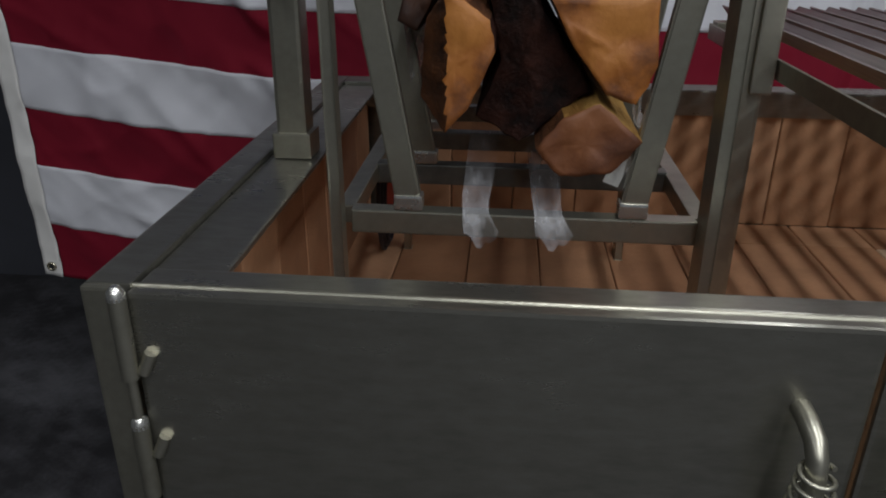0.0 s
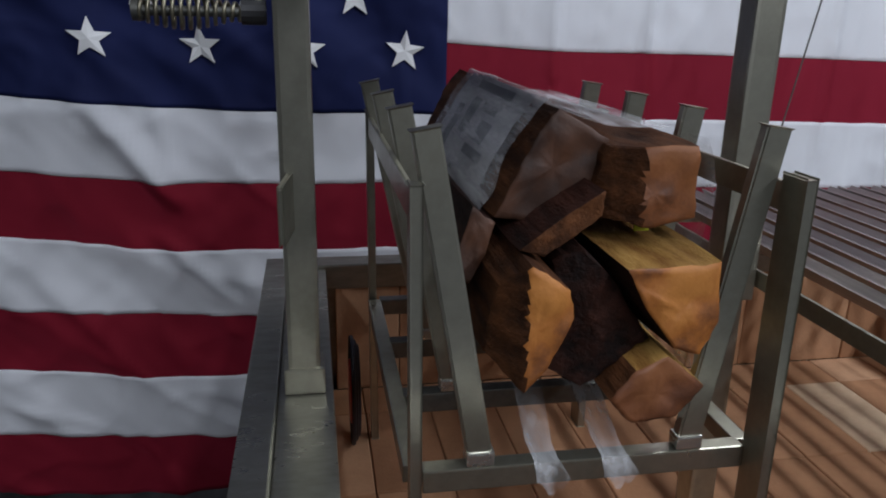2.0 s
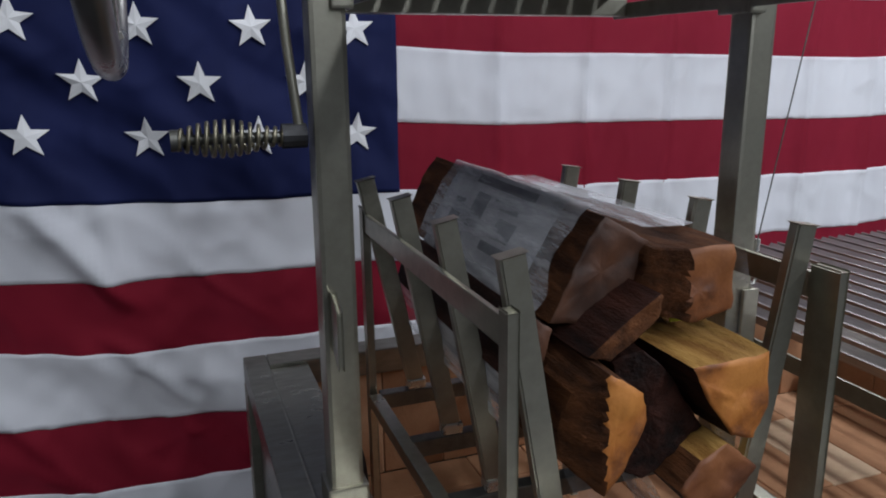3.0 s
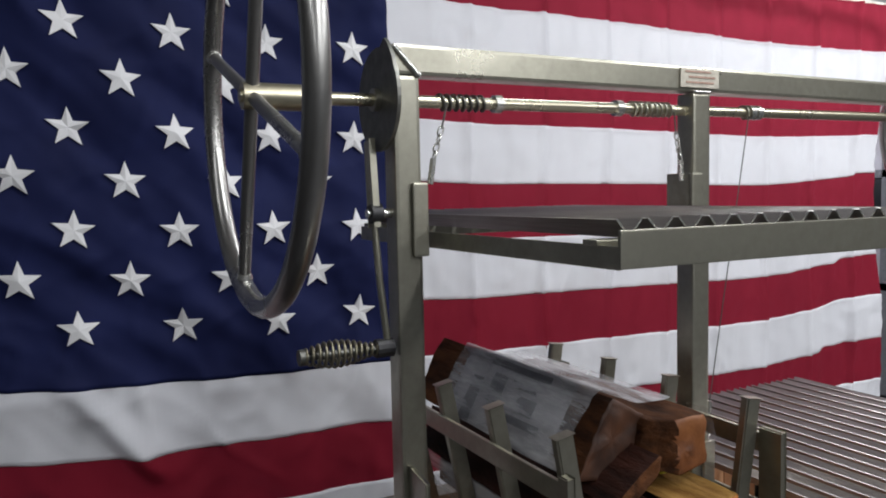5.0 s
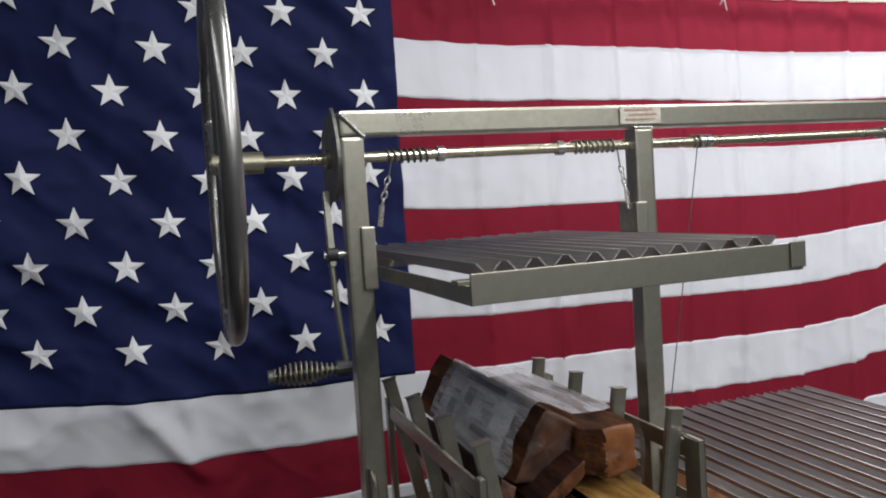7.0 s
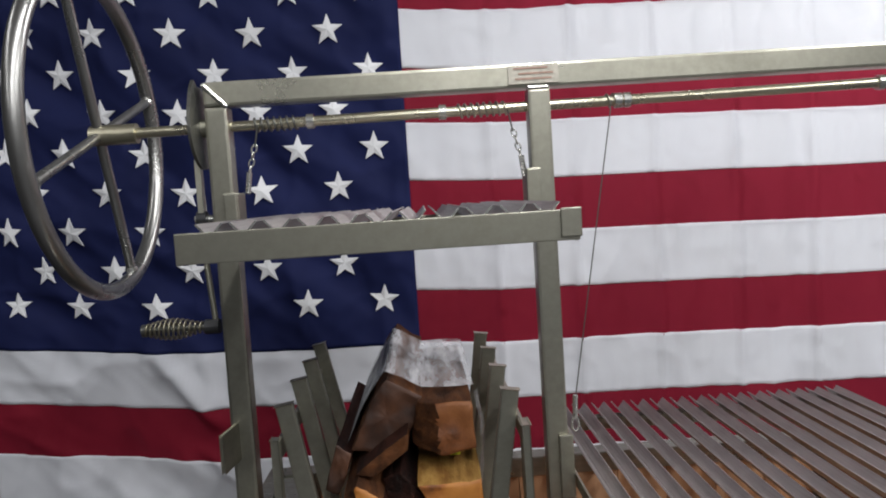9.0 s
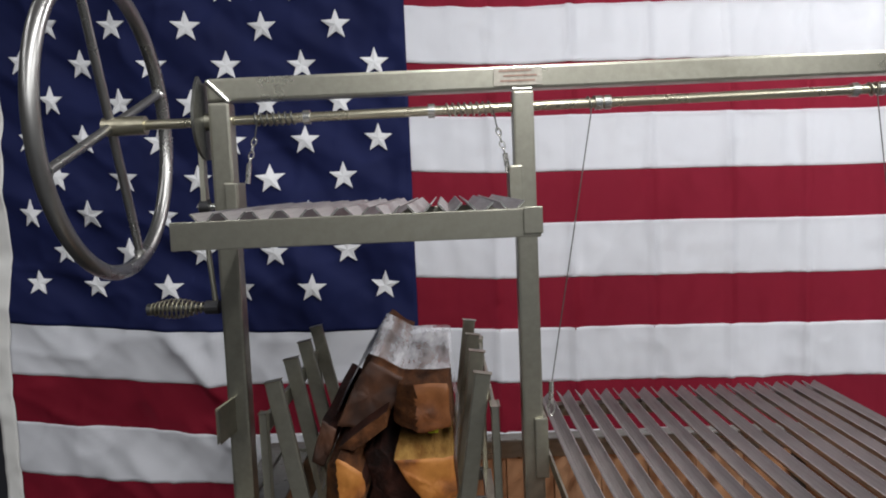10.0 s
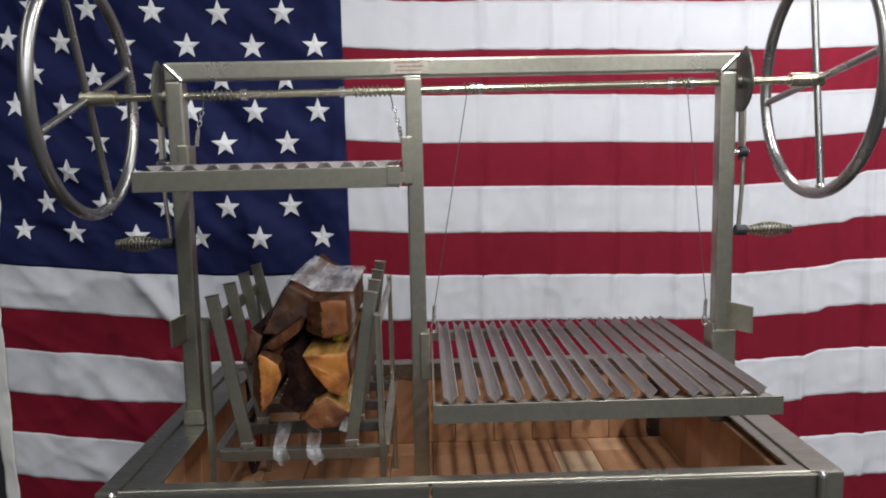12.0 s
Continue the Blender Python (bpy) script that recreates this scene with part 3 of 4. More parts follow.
def brake(sx, px):
    """Brake disc, strap, pivot bolt, lever rod and coil grip outside a post; sx: -1 towards the low x."""
    def X(d):
        return px + sx * d
    z = shaft_z(px)
    bm = bmesh.new()
    n = 40
    a_f, a_b = [], []
    for i in range(n):
        a = 2 * math.pi * i / n
        r = 0.067 + (0.016 * (i % n) / 5 if i < 5 else 0.0)
        for lst, d in ((a_f, 0.010), (a_b, 0.015)):
            lst.append(bm.verts.new((X(d), SH_Y - r * math.cos(a + 0.6), z + r * math.sin(a + 0.6))))
    bm.faces.new(a_f)
    bm.faces.new(a_b[::-1])
    for i in range(n):
        bm.faces.new((a_f[i], a_f[(i + 1) % n], a_b[(i + 1) % n], a_b[i]))
    disc = part("ratchet_disc", bm, STEEL_DARK, hoist, "dark steel ratchet disc with a hooked tooth")
    tube("disc_hub", [(X(0.001), SH_Y, z), (X(0.022), SH_Y, z)], 0.015, STEEL, disc, sides=16)
    lev = bar("pawl_arm", (X(0.024), SH_Y + 0.012, z - 0.052), (X(0.022), SH_Y + 0.004, 1.512), 0.024, 0.005, STEEL, hoist, "flat steel pawl arm", up=(1, 0, 0))
    tube("pivot_bolt", [(X(0.0), SH_Y, 1.528), (X(0.034), SH_Y, 1.528)], 0.0065, STEEL_BRIGHT, lev)
    tube("pivot_nut", [(X(0.014), SH_Y, 1.528), (X(0.030), SH_Y, 1.528)], 0.0135, BLACK, lev, "black nut", sides=6)
    tube("lever_rod", [(X(0.024), SH_Y, 1.515), (X(0.020), SH_Y - 0.004, 1.44), (X(0.012), SH_Y - 0.008, 1.352)], 0.0048, STEEL, lev)
    gz, gy = 1.350, SH_Y - 0.008
    bm = bmesh.new()
    sweep(bm, [(X(0.006), gy, gz), (X(0.030), gy, gz)], 0.0125, 14)
    part("grip_boss", bm, BLACK, lev, "black grip boss", smooth=False)
    tube("grip_core", [(X(0.02), gy, gz), (X(0.128), gy, gz)], 0.0052, STEEL_DARK, lev)
    tube("grip_end", [(X(0.124), gy, gz), (X(0.134), gy, gz)], 0.0105, STEEL_DARK, lev)
    coil = []
    turns = 13
    for i in range(turns * 14 + 1):
        a, f = 2 * math.pi * i / 14, i / (turns * 14)
        r = 0.0085 + 0.0085 * math.sin(math.pi * min(1, (1 - f) * 1.15)) ** 1.2
        coil.append((X(0.026 + 0.104 * f), gy + r * math.cos(a), gz + r * math.sin(a)))
    tube("grip_coil", coil, 0.0021, STEEL_COIL, lev, "coiled wire grip", sides=6)


brake(-1, -TW)
brake(1, 1.233)


def cable(points, r=0.0014):
    tube("cable", points, r, STEEL_DARK, hoist, "thin wire cable", sides=6)


def link_chain(a, b, n):
    a, b = Vector(a), Vector(b)
    d = (b - a)
    step = d / n
    for k in range(n):
        c = a + step * (k + 0.5)
        side = Vector(((1, 0, 0), (0, 1, 0))[k % 2])
        pts = []
        for i in range(14):
            t = 2 * math.pi * i / 14
            pts.append(c + step.normalized() * (step.length * 0.62 * math.cos(t)) + side * 0.0042 * math.sin(t))
        tube("chain_link", pts, 0.0013, STEEL_BRIGHT, hoist, sides=6, closed=True)


for xa, xb in ((0.045, 0.020), (0.455, 0.478)):
    cable([(xa, SH_Y - 0.011, SH_Z), (xa + (xb - xa) * 0.3, SH_Y - 0.008, SH_Z - 0.035)])
    link_chain((xa + (xb - xa) * 0.3, SH_Y - 0.008, SH_Z - 0.032), (xa + (xb - xa) * 0.8, SH_Y - 0.006, 1.598), 4)
    tube("turnbuckle", [(xa + (xb - xa) * 0.8, SH_Y - 0.006, 1.600), (xb, SH_Y - 0.005, 1.566)], 0.0045, STEEL_BRIGHT, hoist, "small steel cable clamp", sides=8)
for xa, xb in ((0.628, 0.543), (1.120, 1.176)):
    za = shaft_z(xa)
    cable([(xa, SH_Y - 0.009, za), (xb, SH_Y - 0.004, 1.185)], 0.0010)
    tube("ferrule", [(xb, SH_Y - 0.004, 1.190), (xb - 0.002, SH_Y - 0.004, 1.150)], 0.0045, STEEL_BRIGHT, hoist, "crimped steel ferrule", sides=8)
    tube("eye", [Vector((xb - 0.002, SH_Y - 0.004, 1.140)) + Vector((0.006 * math.cos(a), 0, 0.012 * math.sin(a))) for a in [i * math.pi / 7 for i in range(14)]], 0.0018, STEEL_BRIGHT, hoist, sides=6, closed=True)


# ---- the two grates ----
def grate(x0, x1, zb, y0, y1, bars, label, sleeves, depth=0.018, tabs=True, width=0.83):
    g = thing("cooking_grate", label, "grate", "cooking grates")
    h = 0.036
    bm = bmesh.new()
    add_box(bm, x0, x1, y0, y0 + 0.004, zb, zb + h, 0.0012)
    add_box(bm, x0 + 0.0005, x1 - 0.0005, y0 + 0.0042, y0 + 0.026, zb + 0.001, zb + 0.0045, 0.001)
    part("front_angle", bm, STEEL, g, "steel angle along the front")
    box("support_rail", (x0 + 0.0045, x1 - 0.0045, y0 + 0.030, y0 + 0.050, zb + 0.008, zb + 0.026), STEEL, g)
    box("support_rail", (x0 + 0.0045, x1 - 0.0045, y1 - 0.050, y1 - 0.020, zb + 0.002, zb + 0.026), STEEL, g)
    for xs in (x0 + 0.001, x1 - 0.005):
        box("side_arm", (xs, xs + 0.004, y0 + 0.0045, y1 - 0.015, zb - 0.001, zb + 0.021), STEEL, g, bevel=0.001)
    if tabs:
        box("drip_tab", (x0 - 0.006, x0 + 0.008, y0 + 0.0265, y0 + 0.048, zb + 0.0205, zb + 0.0265), STEEL, g)
        box("end_tab", (x1 - 0.022, x1 + 0.002, y0 - 0.003, y0 - 0.0004, zb + 0.004, zb + h + 0.002), STEEL, g)
    pitch = (x1 - x0 - 0.026) / bars
    wv = pitch * width
    t = 0.0022
    prof = [(-wv / 2, depth), (0, 0), (wv / 2, depth), (wv / 2 - t * 0.9, depth + t * 0.5), (0, t * 1.6), (-wv / 2 + t * 0.9, depth + t * 0.5)]
    me = bpy.data.meshes.new("v_bar")
    bm = bmesh.new()
    ends = []
    ya, yb = y0 + 0.026, y1
    for y in (ya, yb):
        ends.append([bm.verts.new((px, y, pz)) for px, pz in prof])
    for i in range(6):
        bm.faces.new((ends[0][i], ends[0][(i + 1) % 6], ends[1][(i + 1) % 6], ends[1][i]))
    for e in ends:
        for q in ((0, 1, 4, 5), (1, 2, 3, 4)):
            bm.faces.new([e[k] for k in q]).material_index = 1
    bmesh.ops.recalc_face_normals(bm, faces=bm.faces)
    bm.to_mesh(me)
    bm.free()
    me.materials.append(STEEL_GRATE)
    me.materials.append(STEEL_BRIGHT)
    for i in range(bars):
        ob = new("v_bar", me)
        ob.parent = g
        ob.location = (x0 + 0.013 + pitch * (i + 0.5), 0.0006 * (i % 3), zb + 0.0265)
        tagged(ob, "V-shaped steel grate channel")
    for dims in sleeves:
        box("post_sleeve", dims, STEEL, g, "steel guide plate on the post", bevel=0.003)
    return g


grate(0.020, 0.484, 1.480, -0.372, 0.300, 11, "upper cooking grate of steel V-channels in an angle frame", [(-0.016, 0.006, -0.008, -0.001, 1.470, 1.568), (0.001, 0.007, -0.0005, 0.050, 1.470, 1.568), (0.478, 0.502, -0.008, -0.001, 1.472, 1.578), (0.478, 0.4845, -0.0005, 0.050, 1.472, 1.578)])
grate(0.533, 1.190, 1.038, -0.345, 0.330, 15, "lower cooking grate of steel V-channels in an angle frame", [(0.508, 0.532, -0.008, -0.001, 1.020, 1.130), (0.5255, 0.531, -0.0005, 0.050, 1.020, 1.130), (1.185, 1.239, -0.008, -0.001, 1.010, 1.120), (1.1855, 1.1925, -0.0005, 0.050, 1.010, 1.135)], tabs=False, width=0.70)

# ---- log rack ----
rack = thing("log_rack", "welded steel log cradle with leaning slats standing in the firebox", "log rack")
RK_Y = (-0.182, -0.030, 0.115, 0.268)
for x, deep in ((0.084, 0.014), (0.431, 0.032)):
    for y in (RK_Y[0] - 0.024, RK_Y[3] + 0.012):
        bar("leg", (x, y, FLOOR), (x - 0.004, y, 1.220), 0.011, deep, STEEL, rack, up=(0, 1, 0))
    bar("top_rail", (x - 0.004, RK_Y[0] - 0.018, 1.198), (x - 0.004, RK_Y[3] + 0.006, 1.198), 0.006, 0.028, STEEL, rack)
    bar("base_rail", (x, RK_Y[0] + 0.006, 0.926), (x, RK_Y[3], 0.926), 0.019, 0.019, STEEL, rack)
for k, y in enumerate(RK_Y):
    # front bar in mill steel, the three behind it in the darker steel
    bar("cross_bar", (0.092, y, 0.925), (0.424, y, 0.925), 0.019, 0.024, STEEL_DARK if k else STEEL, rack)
    for xb, xt in ((0.148, 0.091 - 0.004 * k), (0.363, 0.412 - 0.002 * k)):
        bar("slat", (xb, y, 0.946), (xt, y, 1.262), 0.014, 0.025, STEEL, rack, "leaning flat steel slat", up=(1, 0, 0))
        box("slat_foot", (xb - 0.014, xb + 0.014, y - 0.009, y + 0.009, 0.9375, 0.953), STEEL_BRIGHT, rack, "bright welded foot block", bevel=0.003)

# ---- firewood ----
random.seed(7)


def log(outline, y0, y1, end_mat, side_mats, label, facet=None, seed=1):
    """A split log: an uneven outline across, pulled along y with rough sides; facet: x below which the front end is split away, and how deep."""
    low = min(p[0] for p in outline)

    def slant(x):
        return facet[1] * max(0.0, facet[0] - x) / (facet[0] - low) if facet else 0.0

    cx = sum(p[0] for p in outline) / len(outline)
    cz = sum(p[1] for p in outline) / len(outline)
    pts = []
    n = len(outline)
    for i in range(n):
        a, b = outline[i], outline[(i + 1) % n]
        for k in range(6):
            f = k / 6
            pts.append((a[0] + (b[0] - a[0]) * f, a[1] + (b[1] - a[1]) * f, i))
    bm = bmesh.new()
    rings = []
    ny = 18
    for j in range(ny + 1):
        y = y0 + (y1 - y0) * j / ny
        ring = []
        for (x, z, _) in pts:
            s = 1 + 0.065 * noise.noise((x * 20 + seed, y * 5, z * 20)) + 0.065 * noise.noise((x * 90, y * 9 + seed, z * 90))
            if j in (0, ny):
                s *= 0.985
            yy = y + slant(x) * (1 - j / ny)
            ring.append(bm.verts.new(((x - cx) * s, yy, (z - cz) * s)))
        rings.append(ring)
    m = len(pts)
    for j in range(ny):
        for i in range(m):
            f = bm.faces.new((rings[j][i], rings[j][(i + 1) % m], rings[j + 1][(i + 1) % m], rings[j + 1][i]))
            f.material_index = 1 + pts[i][2] % len(side_mats)
    for ring, sign in ((rings[0], -1), (rings[-1], 1)):
        c = sum((v.co for v in ring), Vector()) / m
        outer = ring
        for i in range(m):
            e = bm.edges.get((ring[i], ring[(i + 1) % m]))
            if e:
                e.smooth = False
        for q in (0.97, 0.86, 0.74, 0.62, 0.5, 0.36, 0.2):
            inner = []
            for v in ring:
                w = c.lerp(v.co, q)
                w.y = (y0 + slant(w.x + cx) if sign < 0 else y1) + sign * 0.002 + 0.0035 * noise.noise((w.x * 45 + seed, w.z * 45, 2.0)) + 0.0015 * noise.noise((w.x * 160, w.z * 160, seed))
                inner.append(bm.verts.new(w))
            for i in range(m):
                f = bm.faces.new((outer[i], outer[(i + 1) % m], inner[(i + 1) % m], inner[i]))
                f.material_index = 1 if facet and sign < 0 and f.calc_center_median().x + cx < facet[0] else 0
            outer = inner
        mid = bm.verts.new((c.x, (y0 + slant(c.x + cx) if sign < 0 else y1) + sign * 0.002, c.z))
        for i in range(m):
            bm.faces.new((outer[i], outer[(i + 1) % m], mid)).material_index = 0
    ob = finish("log", bm, [end_mat, *side_mats], None, "")
    for p in ob.data.polygons:
        p.use_smooth = p.material_index == 0
    ob.location = (cx, 0, cz)
    return tagged(ob, label, "firewood", "bundle of firewood")


log([(0.272, 1.138), (0.362, 1.142), (0.367, 1.084), (0.352, 1.050), (0.325, 1.056), (0.290, 1.104)], -0.205, 0.265, END_ORANGE, [SPLIT_YELLOW, SPLIT, SPLIT, BARK, BARK, BARK], "split log with a bright orange cut end", seed=1)
log([(0.276, 1.238), (0.358, 1.240), (0.363, 1.168), (0.315, 1.160), (0.264, 1.166)], -0.150, 0.27, END_BROWN, [SPLIT, SPLIT, BARK, SPLIT, SPLIT], "split log with a reddish brown cut end", (0.306, 0.045), seed=2)
log([(0.172, 1.162), (0.194, 1.208), (0.214, 1.248), (0.233, 1.270), (0.284, 1.238), (0.276, 1.200), (0.228, 1.150)], -0.105, 0.400, END_DARK, [SPLIT, SPLIT, SPLIT, SPLIT, BARK, BARK, BARK], "large dark split log at the top of the bundle", seed=3)
log([(0.182, 1.146), (0.205, 1.138), (0.262, 1.178), (0.262, 1.202), (0.222, 1.176)], -0.165, 0.25, SPLIT, [SPLIT, BARK, SPLIT, BARK, BARK], "small curved split log with bark", seed=4)
log([(0.186, 1.142), (0.224, 1.121), (0.229, 1.092), (0.207, 1.045), (0.184, 1.017), (0.156, 1.041), (0.162, 1.117)], -0.200, 0.28, END_ORANGE, [SPLIT, BARK, BARK, BARK, SPLIT, SPLIT, SPLIT], "split log with a pale orange cut end", (0.184, 0.050), seed=5)
log([(0.222, 1.128), (0.247, 1.145), (0.276, 1.116), (0.318, 1.054), (0.288, 1.030), (0.252, 1.004), (0.210, 1.022), (0.232, 1.078)], -0.170, 0.28, BARK, [BARK], "dark log covered in flaking bark", (0.262, 0.030), seed=6)
log([(0.266, 1.008), (0.290, 1.038), (0.321, 1.050), (0.364, 1.017), (0.337, 0.986), (0.290, 0.982)], -0.205, 0.20, END_RED, [SPLIT, SPLIT_YELLOW, SPLIT_YELLOW, SPLIT, BARK, BARK], "split log with a brown cut end resting low in the cradle", seed=8)
log([(0.128, 1.105), (0.150, 1.175), (0.172, 1.158), (0.162, 1.122), (0.148, 1.095)], -0.110, 0.29, END_DARK, [BARK], "dark log wedged against the slats", seed=9)

# clear film round the bundle
OUT = [(0.142, 1.030), (0.138, 1.100), (0.160, 1.148), (0.183, 1.196), (0.206, 1.240), (0.230, 1.274), (0.284, 1.244), (0.362, 1.243), (0.372, 1.140), (0.370, 1.050)]
wrap = thing("bundle_wrap", "clear stretch film round the firewood bundle with a grey printed label", "plastic wrap")


def film_point(f, y, proud=0.0):
    n = len(OUT) - 1
    k = min(n - 1, int(f * n))
    u = f * n - k
    p, q = OUT[k], OUT[k + 1]
    x, z = p[0] + (q[0] - p[0]) * u, p[1] + (q[1] - p[1]) * u
    nx, nz = x - 0.25, z - 1.12
    ln = math.hypot(nx, nz)
    w = 0.0025 * noise.noise((x * 30, y * 9, z * 30)) + proud
    return Vector((x + nx / ln * w, y, z + nz / ln * w))


def film_sheet(f0, f1, y0, y1, proud, nf, ny, ragged=0.0):
    bm = bmesh.new()
    g = []
    for i in range(nf + 1):
        f = f0 + (f1 - f0) * i / nf
        row = []
        for j in range(ny + 1):
            y = y0 + (y1 - y0) * j / ny
            if j == 0:
                y += ragged * noise.noise((f * 14, 0.3, 0))
            row.append(bm.verts.new(film_point(f, y, proud)))
        g.append(row)
    for i in range(nf):
        for j in range(ny):
            bm.faces.new((g[i][j], g[i + 1][j], g[i + 1][j + 1], g[i][j + 1]))
    return bm


part("film", film_sheet(0.02, 0.78, -0.085, 0.300, 0.0048, 66, 30, 0.020), FILM, wrap, "wrinkled clear plastic film with glare put in as white streaks", smooth=True)
lab = part("printed_label", film_sheet(0.14, 0.548, -0.040, 0.270, 0.0030, 24, 20), PAPER, wrap, "grey printed paper label under the film", smooth=True)
for f0, f1, y0, y1 in ((0.50, 0.53, 0.02, 0.19), (0.44, 0.475, 0.04, 0.11), (0.36, 0.47, 0.125, 0.165), (0.25, 0.43, 0.19, 0.225), (0.32, 0.345, 0.0, 0.10), (0.26, 0.28, 0.0, 0.12), (0.36, 0.42, 0.03, 0.08), (0.20, 0.22, 0.02, 0.16)):
    part("print_block", film_sheet(f0, f1, y0, y1, 0.0038, 6, 6), INK, lab)
bm = bmesh.new()
add_box(bm, 0.340, 0.356, -0.165, -0.1638, 0.962, 0.994, 0.0004, Matrix.Translation((0.348, -0.165, 0.978)) @ Matrix.Rotation(0.35, 4, "Y") @ Matrix.Translation((-0.348, 0.165, -0.978)))
part("paper_tag", bm, ZIP, wrap, "small white paper tag")
box("yellow_tag", (0.322, 0.338, -0.102, -0.100, 1.143, 1.159), YELLOW, wrap, "small yellow-green tag", bevel=0.0004)


def tail(x0, x1, xe):
    bm = bmesh.new()
    path = [(x0, -0.02, 1.012), (x0 + (xe - x0) * 0.4, -0.07, 0.990), (x0 + (xe - x0) * 0.7, -0.12, 0.966), (xe, -0.165, 0.945), (xe + 0.002, -0.188, 0.942), (xe + 0.003, -0.196, 0.930), (xe + 0.004, -0.197, 0.904)]
    g = []
    for k, (x, y, z) in enumerate(path):
        w = (x1 - x0) * (0.8, 0.85, 0.85, 0.75, 0.7, 0.85, 0.95)[k]
        g.append([bm.verts.new((x + w * i / 8, y - 0.003 * abs(math.sin(i * 1.9 + k)), z + 0.003 * math.sin(i * 1.7 + k) + (0.004 * abs(i - 4) if k == 6 else 0))) for i in range(9)])
    for k in range(len(path) - 1):
        for i in range(8):
            bm.faces.new((g[k][i], g[k][i + 1], g[k + 1][i + 1], g[k + 1][i]))
    part("film_tail", bm, FILM_THIN, wrap, "twisted tail of clear film", smooth=True)


bm = bmesh.new()
g = []
for k in range(14):
    f = k / 13
    x, z = 0.366 + 0.006 * math.sin(f * 7), 1.245 - 0.255 * f
    g.append([bm.verts.new((x + 0.004 * math.sin(i * 2 + k), -0.150 - 0.030 * f + 0.012 * i, z)) for i in range(5)])
for k in range(13):
    for i in range(4):
        bm.faces.new((g[k][i], g[k][i + 1], g[k + 1][i + 1], g[k + 1][i]))
part("film_edge", bm, FILM_THIN, wrap, "loose edge of clear film", smooth=True)
tail(0.204, 0.240, 0.199)
tail(0.254, 0.292, 0.268)

# red and black tool left in the firebox corner
tool = thing("strap_coil", "dark strap coil with a red core on the firebricks", "strap")
c = Vector((0.048, 0.270, 0.0))
for i in range(3):
    tube("strap_loop", [c + Vector((0.004 * i, 0.062 * math.cos(a) * (1 - 0.1 * i), FLOOR + 0.092 + 0.088 * (1 - 0.08 * i) * math.sin(a))) for a in [k * math.pi / 14 for k in range(28)]], 0.0035, NAVY_PLASTIC, tool, sides=8, closed=True)
bm = bmesh.new()
sweep(bm, [c + Vector((-0.004, 0, FLOOR + 0.092)), c + Vector((0.006, 0, FLOOR + 0.092)), c + Vector((0.009, 0, FLOOR + 0.092))], [0.050, 0.050, 0.040], 24)
part("red_core", bm, RED_PLASTIC, tool, "red plastic core")

# ---- shelving past the flag's fly end ----
unit = thing("shelving_unit", "grey metal shelving in the shade beyond the flag", "shelf")
for x in (2.36, 3.26):
    for y in (0.85, 1.25):
        box("upright", (x - 0.02, x + 0.02, y - 0.02, y + 0.02, 0, 1.9), SHELF_METAL, unit)
for z in (0.25, 0.72, 1.15, 1.58):
    box("shelf", (2.34, 3.28, 0.83, 1.27, z, z + 0.03), SHELF_METAL, unit)
for nm, x0, x1, z, h, m, lb, ct in (("crate", 2.40, 2.72, 0.75, 0.24, BOX_DARK, "dark plastic crate on a metal shelf", "crate"), ("carton", 2.78, 3.10, 0.75, 0.20, BOX_CARD, "brown cardboard carton on a metal shelf", "box"),
                                   ("carton", 2.42, 2.66, 1.18, 0.17, BOX_PALE, "pale carton on a metal shelf", "box"), ("crate", 2.72, 3.12, 1.18, 0.22, BOX_DARK, "dark plastic crate on a metal shelf", "crate"), ("carton", 2.45, 2.85, 1.61, 0.22, BOX_PALE, "pale carton on the top shelf", "box")):
    ob = box(nm, (x0, x1, 0.86, 1.20, z, z + h), m, None, bevel=0.006)
    tagged(ob, lb, ct)

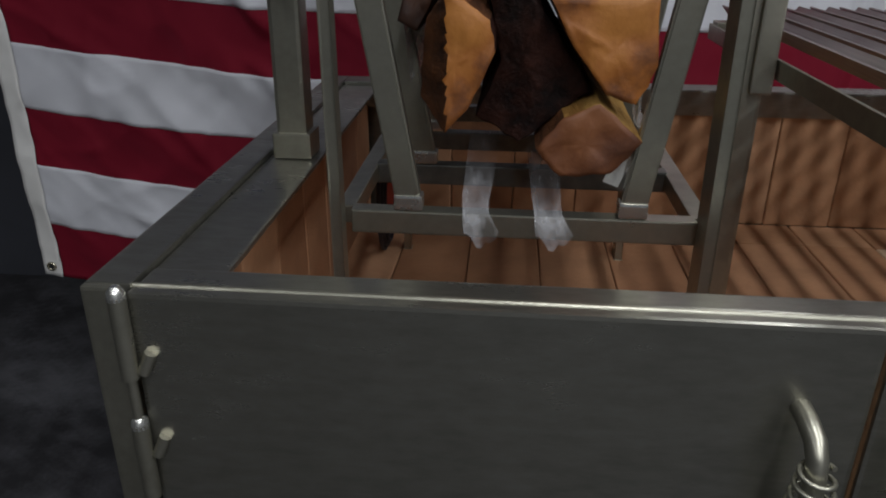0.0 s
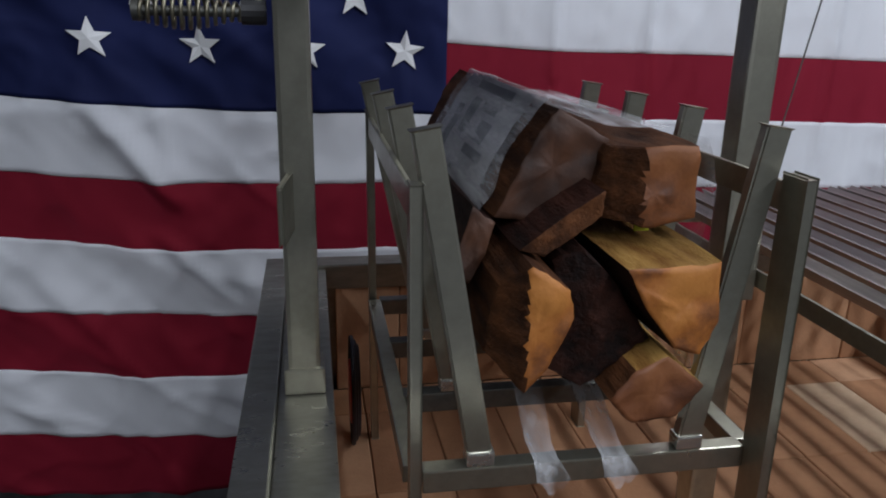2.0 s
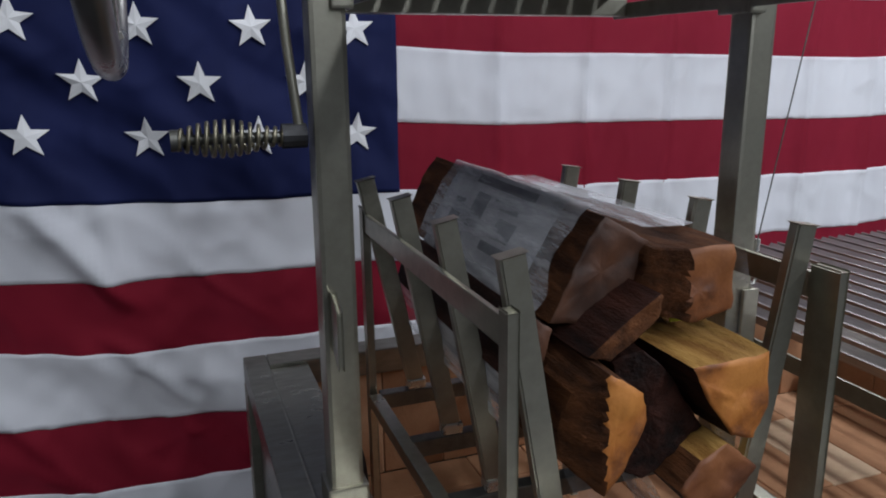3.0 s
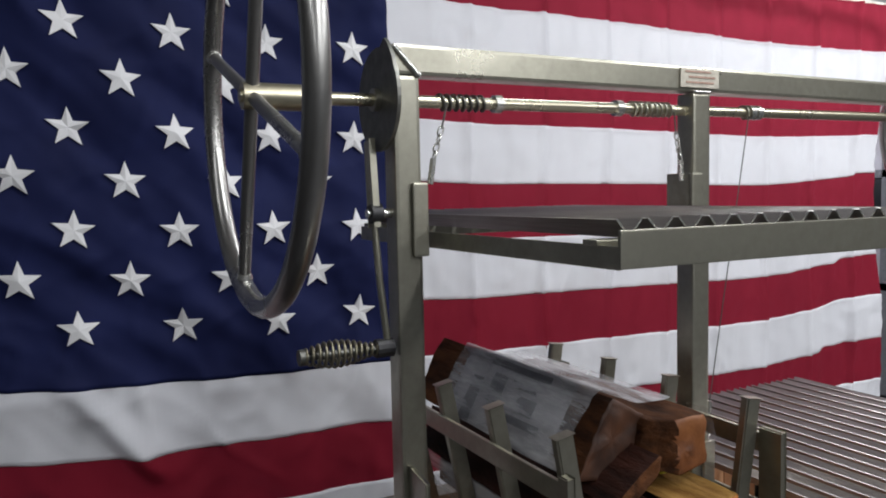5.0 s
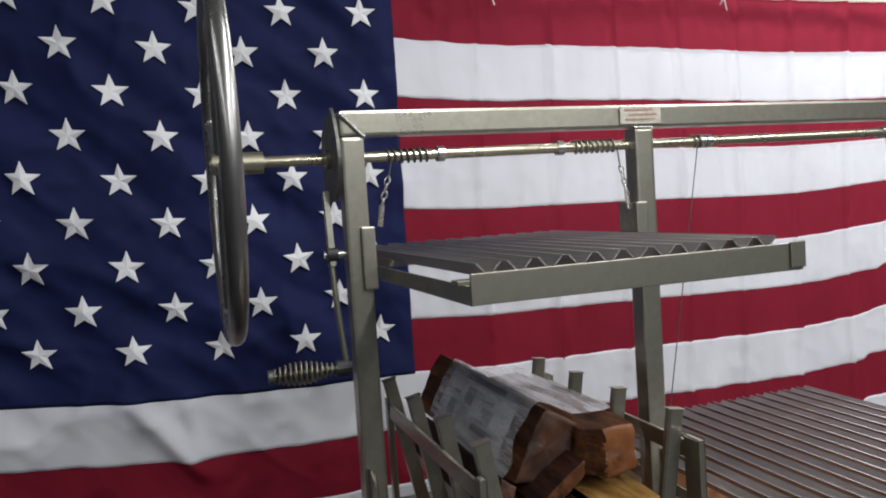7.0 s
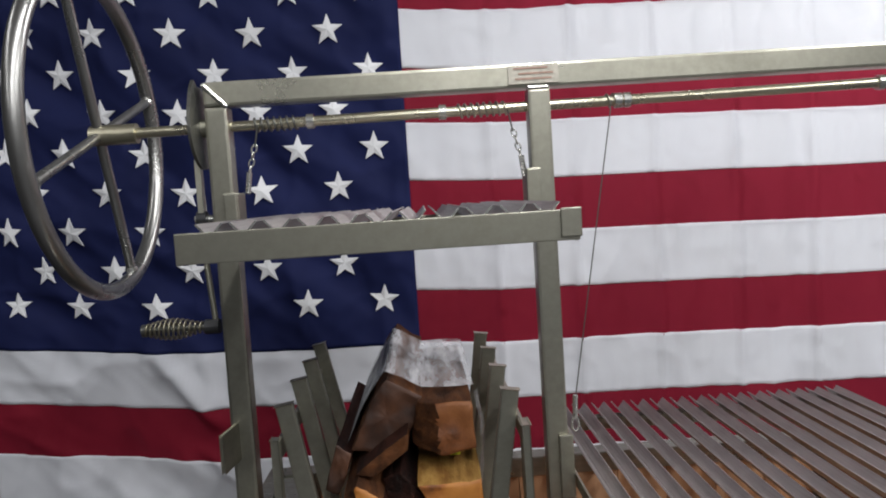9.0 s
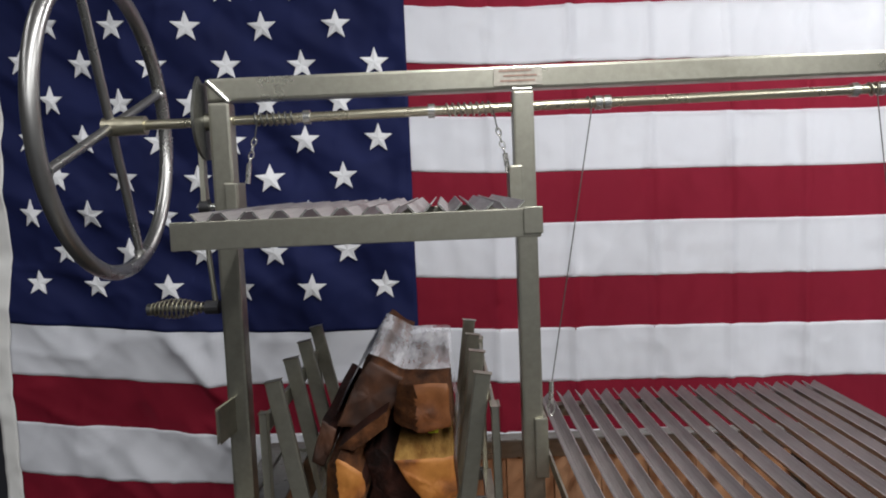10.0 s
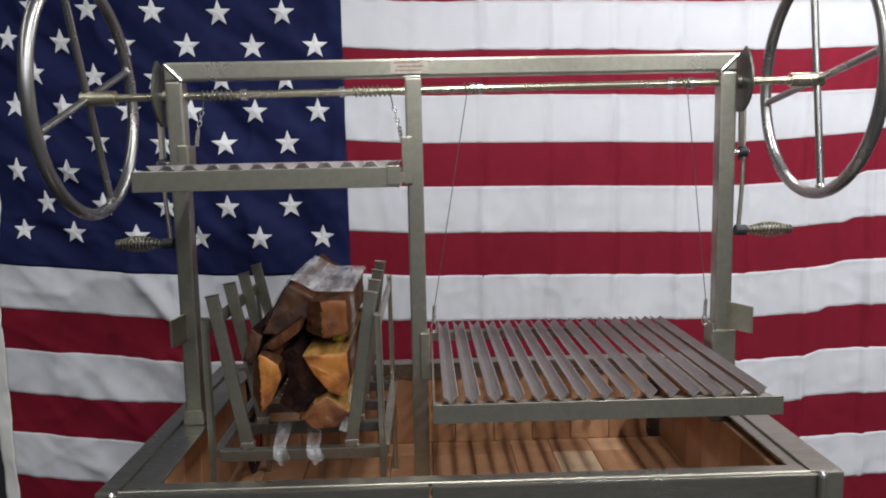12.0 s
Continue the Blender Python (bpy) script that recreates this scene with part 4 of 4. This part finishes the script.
# ---- firebricks, last ----
BW, BH, BT, GAP = 0.1143, 0.2286, 0.032, 0.0016


def brick_mesh(sx, sy, sz, material=None):
    me = bpy.data.meshes.new("brick")
    bm = bmesh.new()
    add_box(bm, -sx / 2, sx / 2, -sy / 2, sy / 2, -sz / 2, sz / 2, 0)
    bmesh.ops.bevel(bm, geom=list(bm.edges), offset=0.0016, segments=1, affect="EDGES")
    bm.to_mesh(me)
    bm.free()
    me.materials.append(material or BRICK)
    return me


def brick(me, x, y, z):
    ob = new("brick", me)
    ob.parent = grill
    ob.location = (x, y, z)
    ob.rotation_euler = (0, 0, random.uniform(-0.004, 0.004))


X0, X1, Y0, Y1 = -0.0425, 1.2435, -0.362, 0.482
me = brick_mesh(BW - GAP, BT, BH - 0.016)
n = int((X1 - X0 - 2 * BT) / BW)
ox = X0 + BT + (X1 - X0 - 2 * BT - n * BW) / 2
for i in range(n):
    brick(me, ox + BW * (i + 0.5), Y1 - BT / 2 - random.uniform(0, 0.002), FLOOR + (BH - 0.016) / 2)
    brick(me, ox + BW * (i + 0.5), Y0 + BT / 2, FLOOR + (BH - 0.016) / 2)
me = brick_mesh(BT, BW - GAP, BH - 0.016)
m_ = int((Y1 - Y0) / BW)
for i in range(m_):
    y = Y0 + (Y1 - Y0 - m_ * BW) / 2 + BW * (i + 0.5)
    brick(me, X0 + BT / 2, y, FLOOR + (BH - 0.016) / 2)
    brick(me, X1 - BT / 2, y, FLOOR + (BH - 0.016) / 2)
me = brick_mesh(BW - GAP, BH - GAP, BT)
pale = brick_mesh(BW - GAP, BH - GAP, BT, BRICK_PALE)
cut = brick_mesh(BW - GAP, Y1 - BT - (Y0 + BT + 3 * BH) - GAP, BT)
for i in range(n + 1):
    x = X0 + BT + BW * (i + 0.5) - 0.03
    for j in range(3):
        brick(pale if j == 2 and abs(x - 0.89) < BW / 2 else me, x, Y0 + BT + BH * (j + 0.5), FLOOR - BT / 2 + random.uniform(-0.001, 0.001))
    brick(cut, x, (Y0 + BT + 3 * BH + Y1 - BT) / 2, FLOOR - BT / 2)
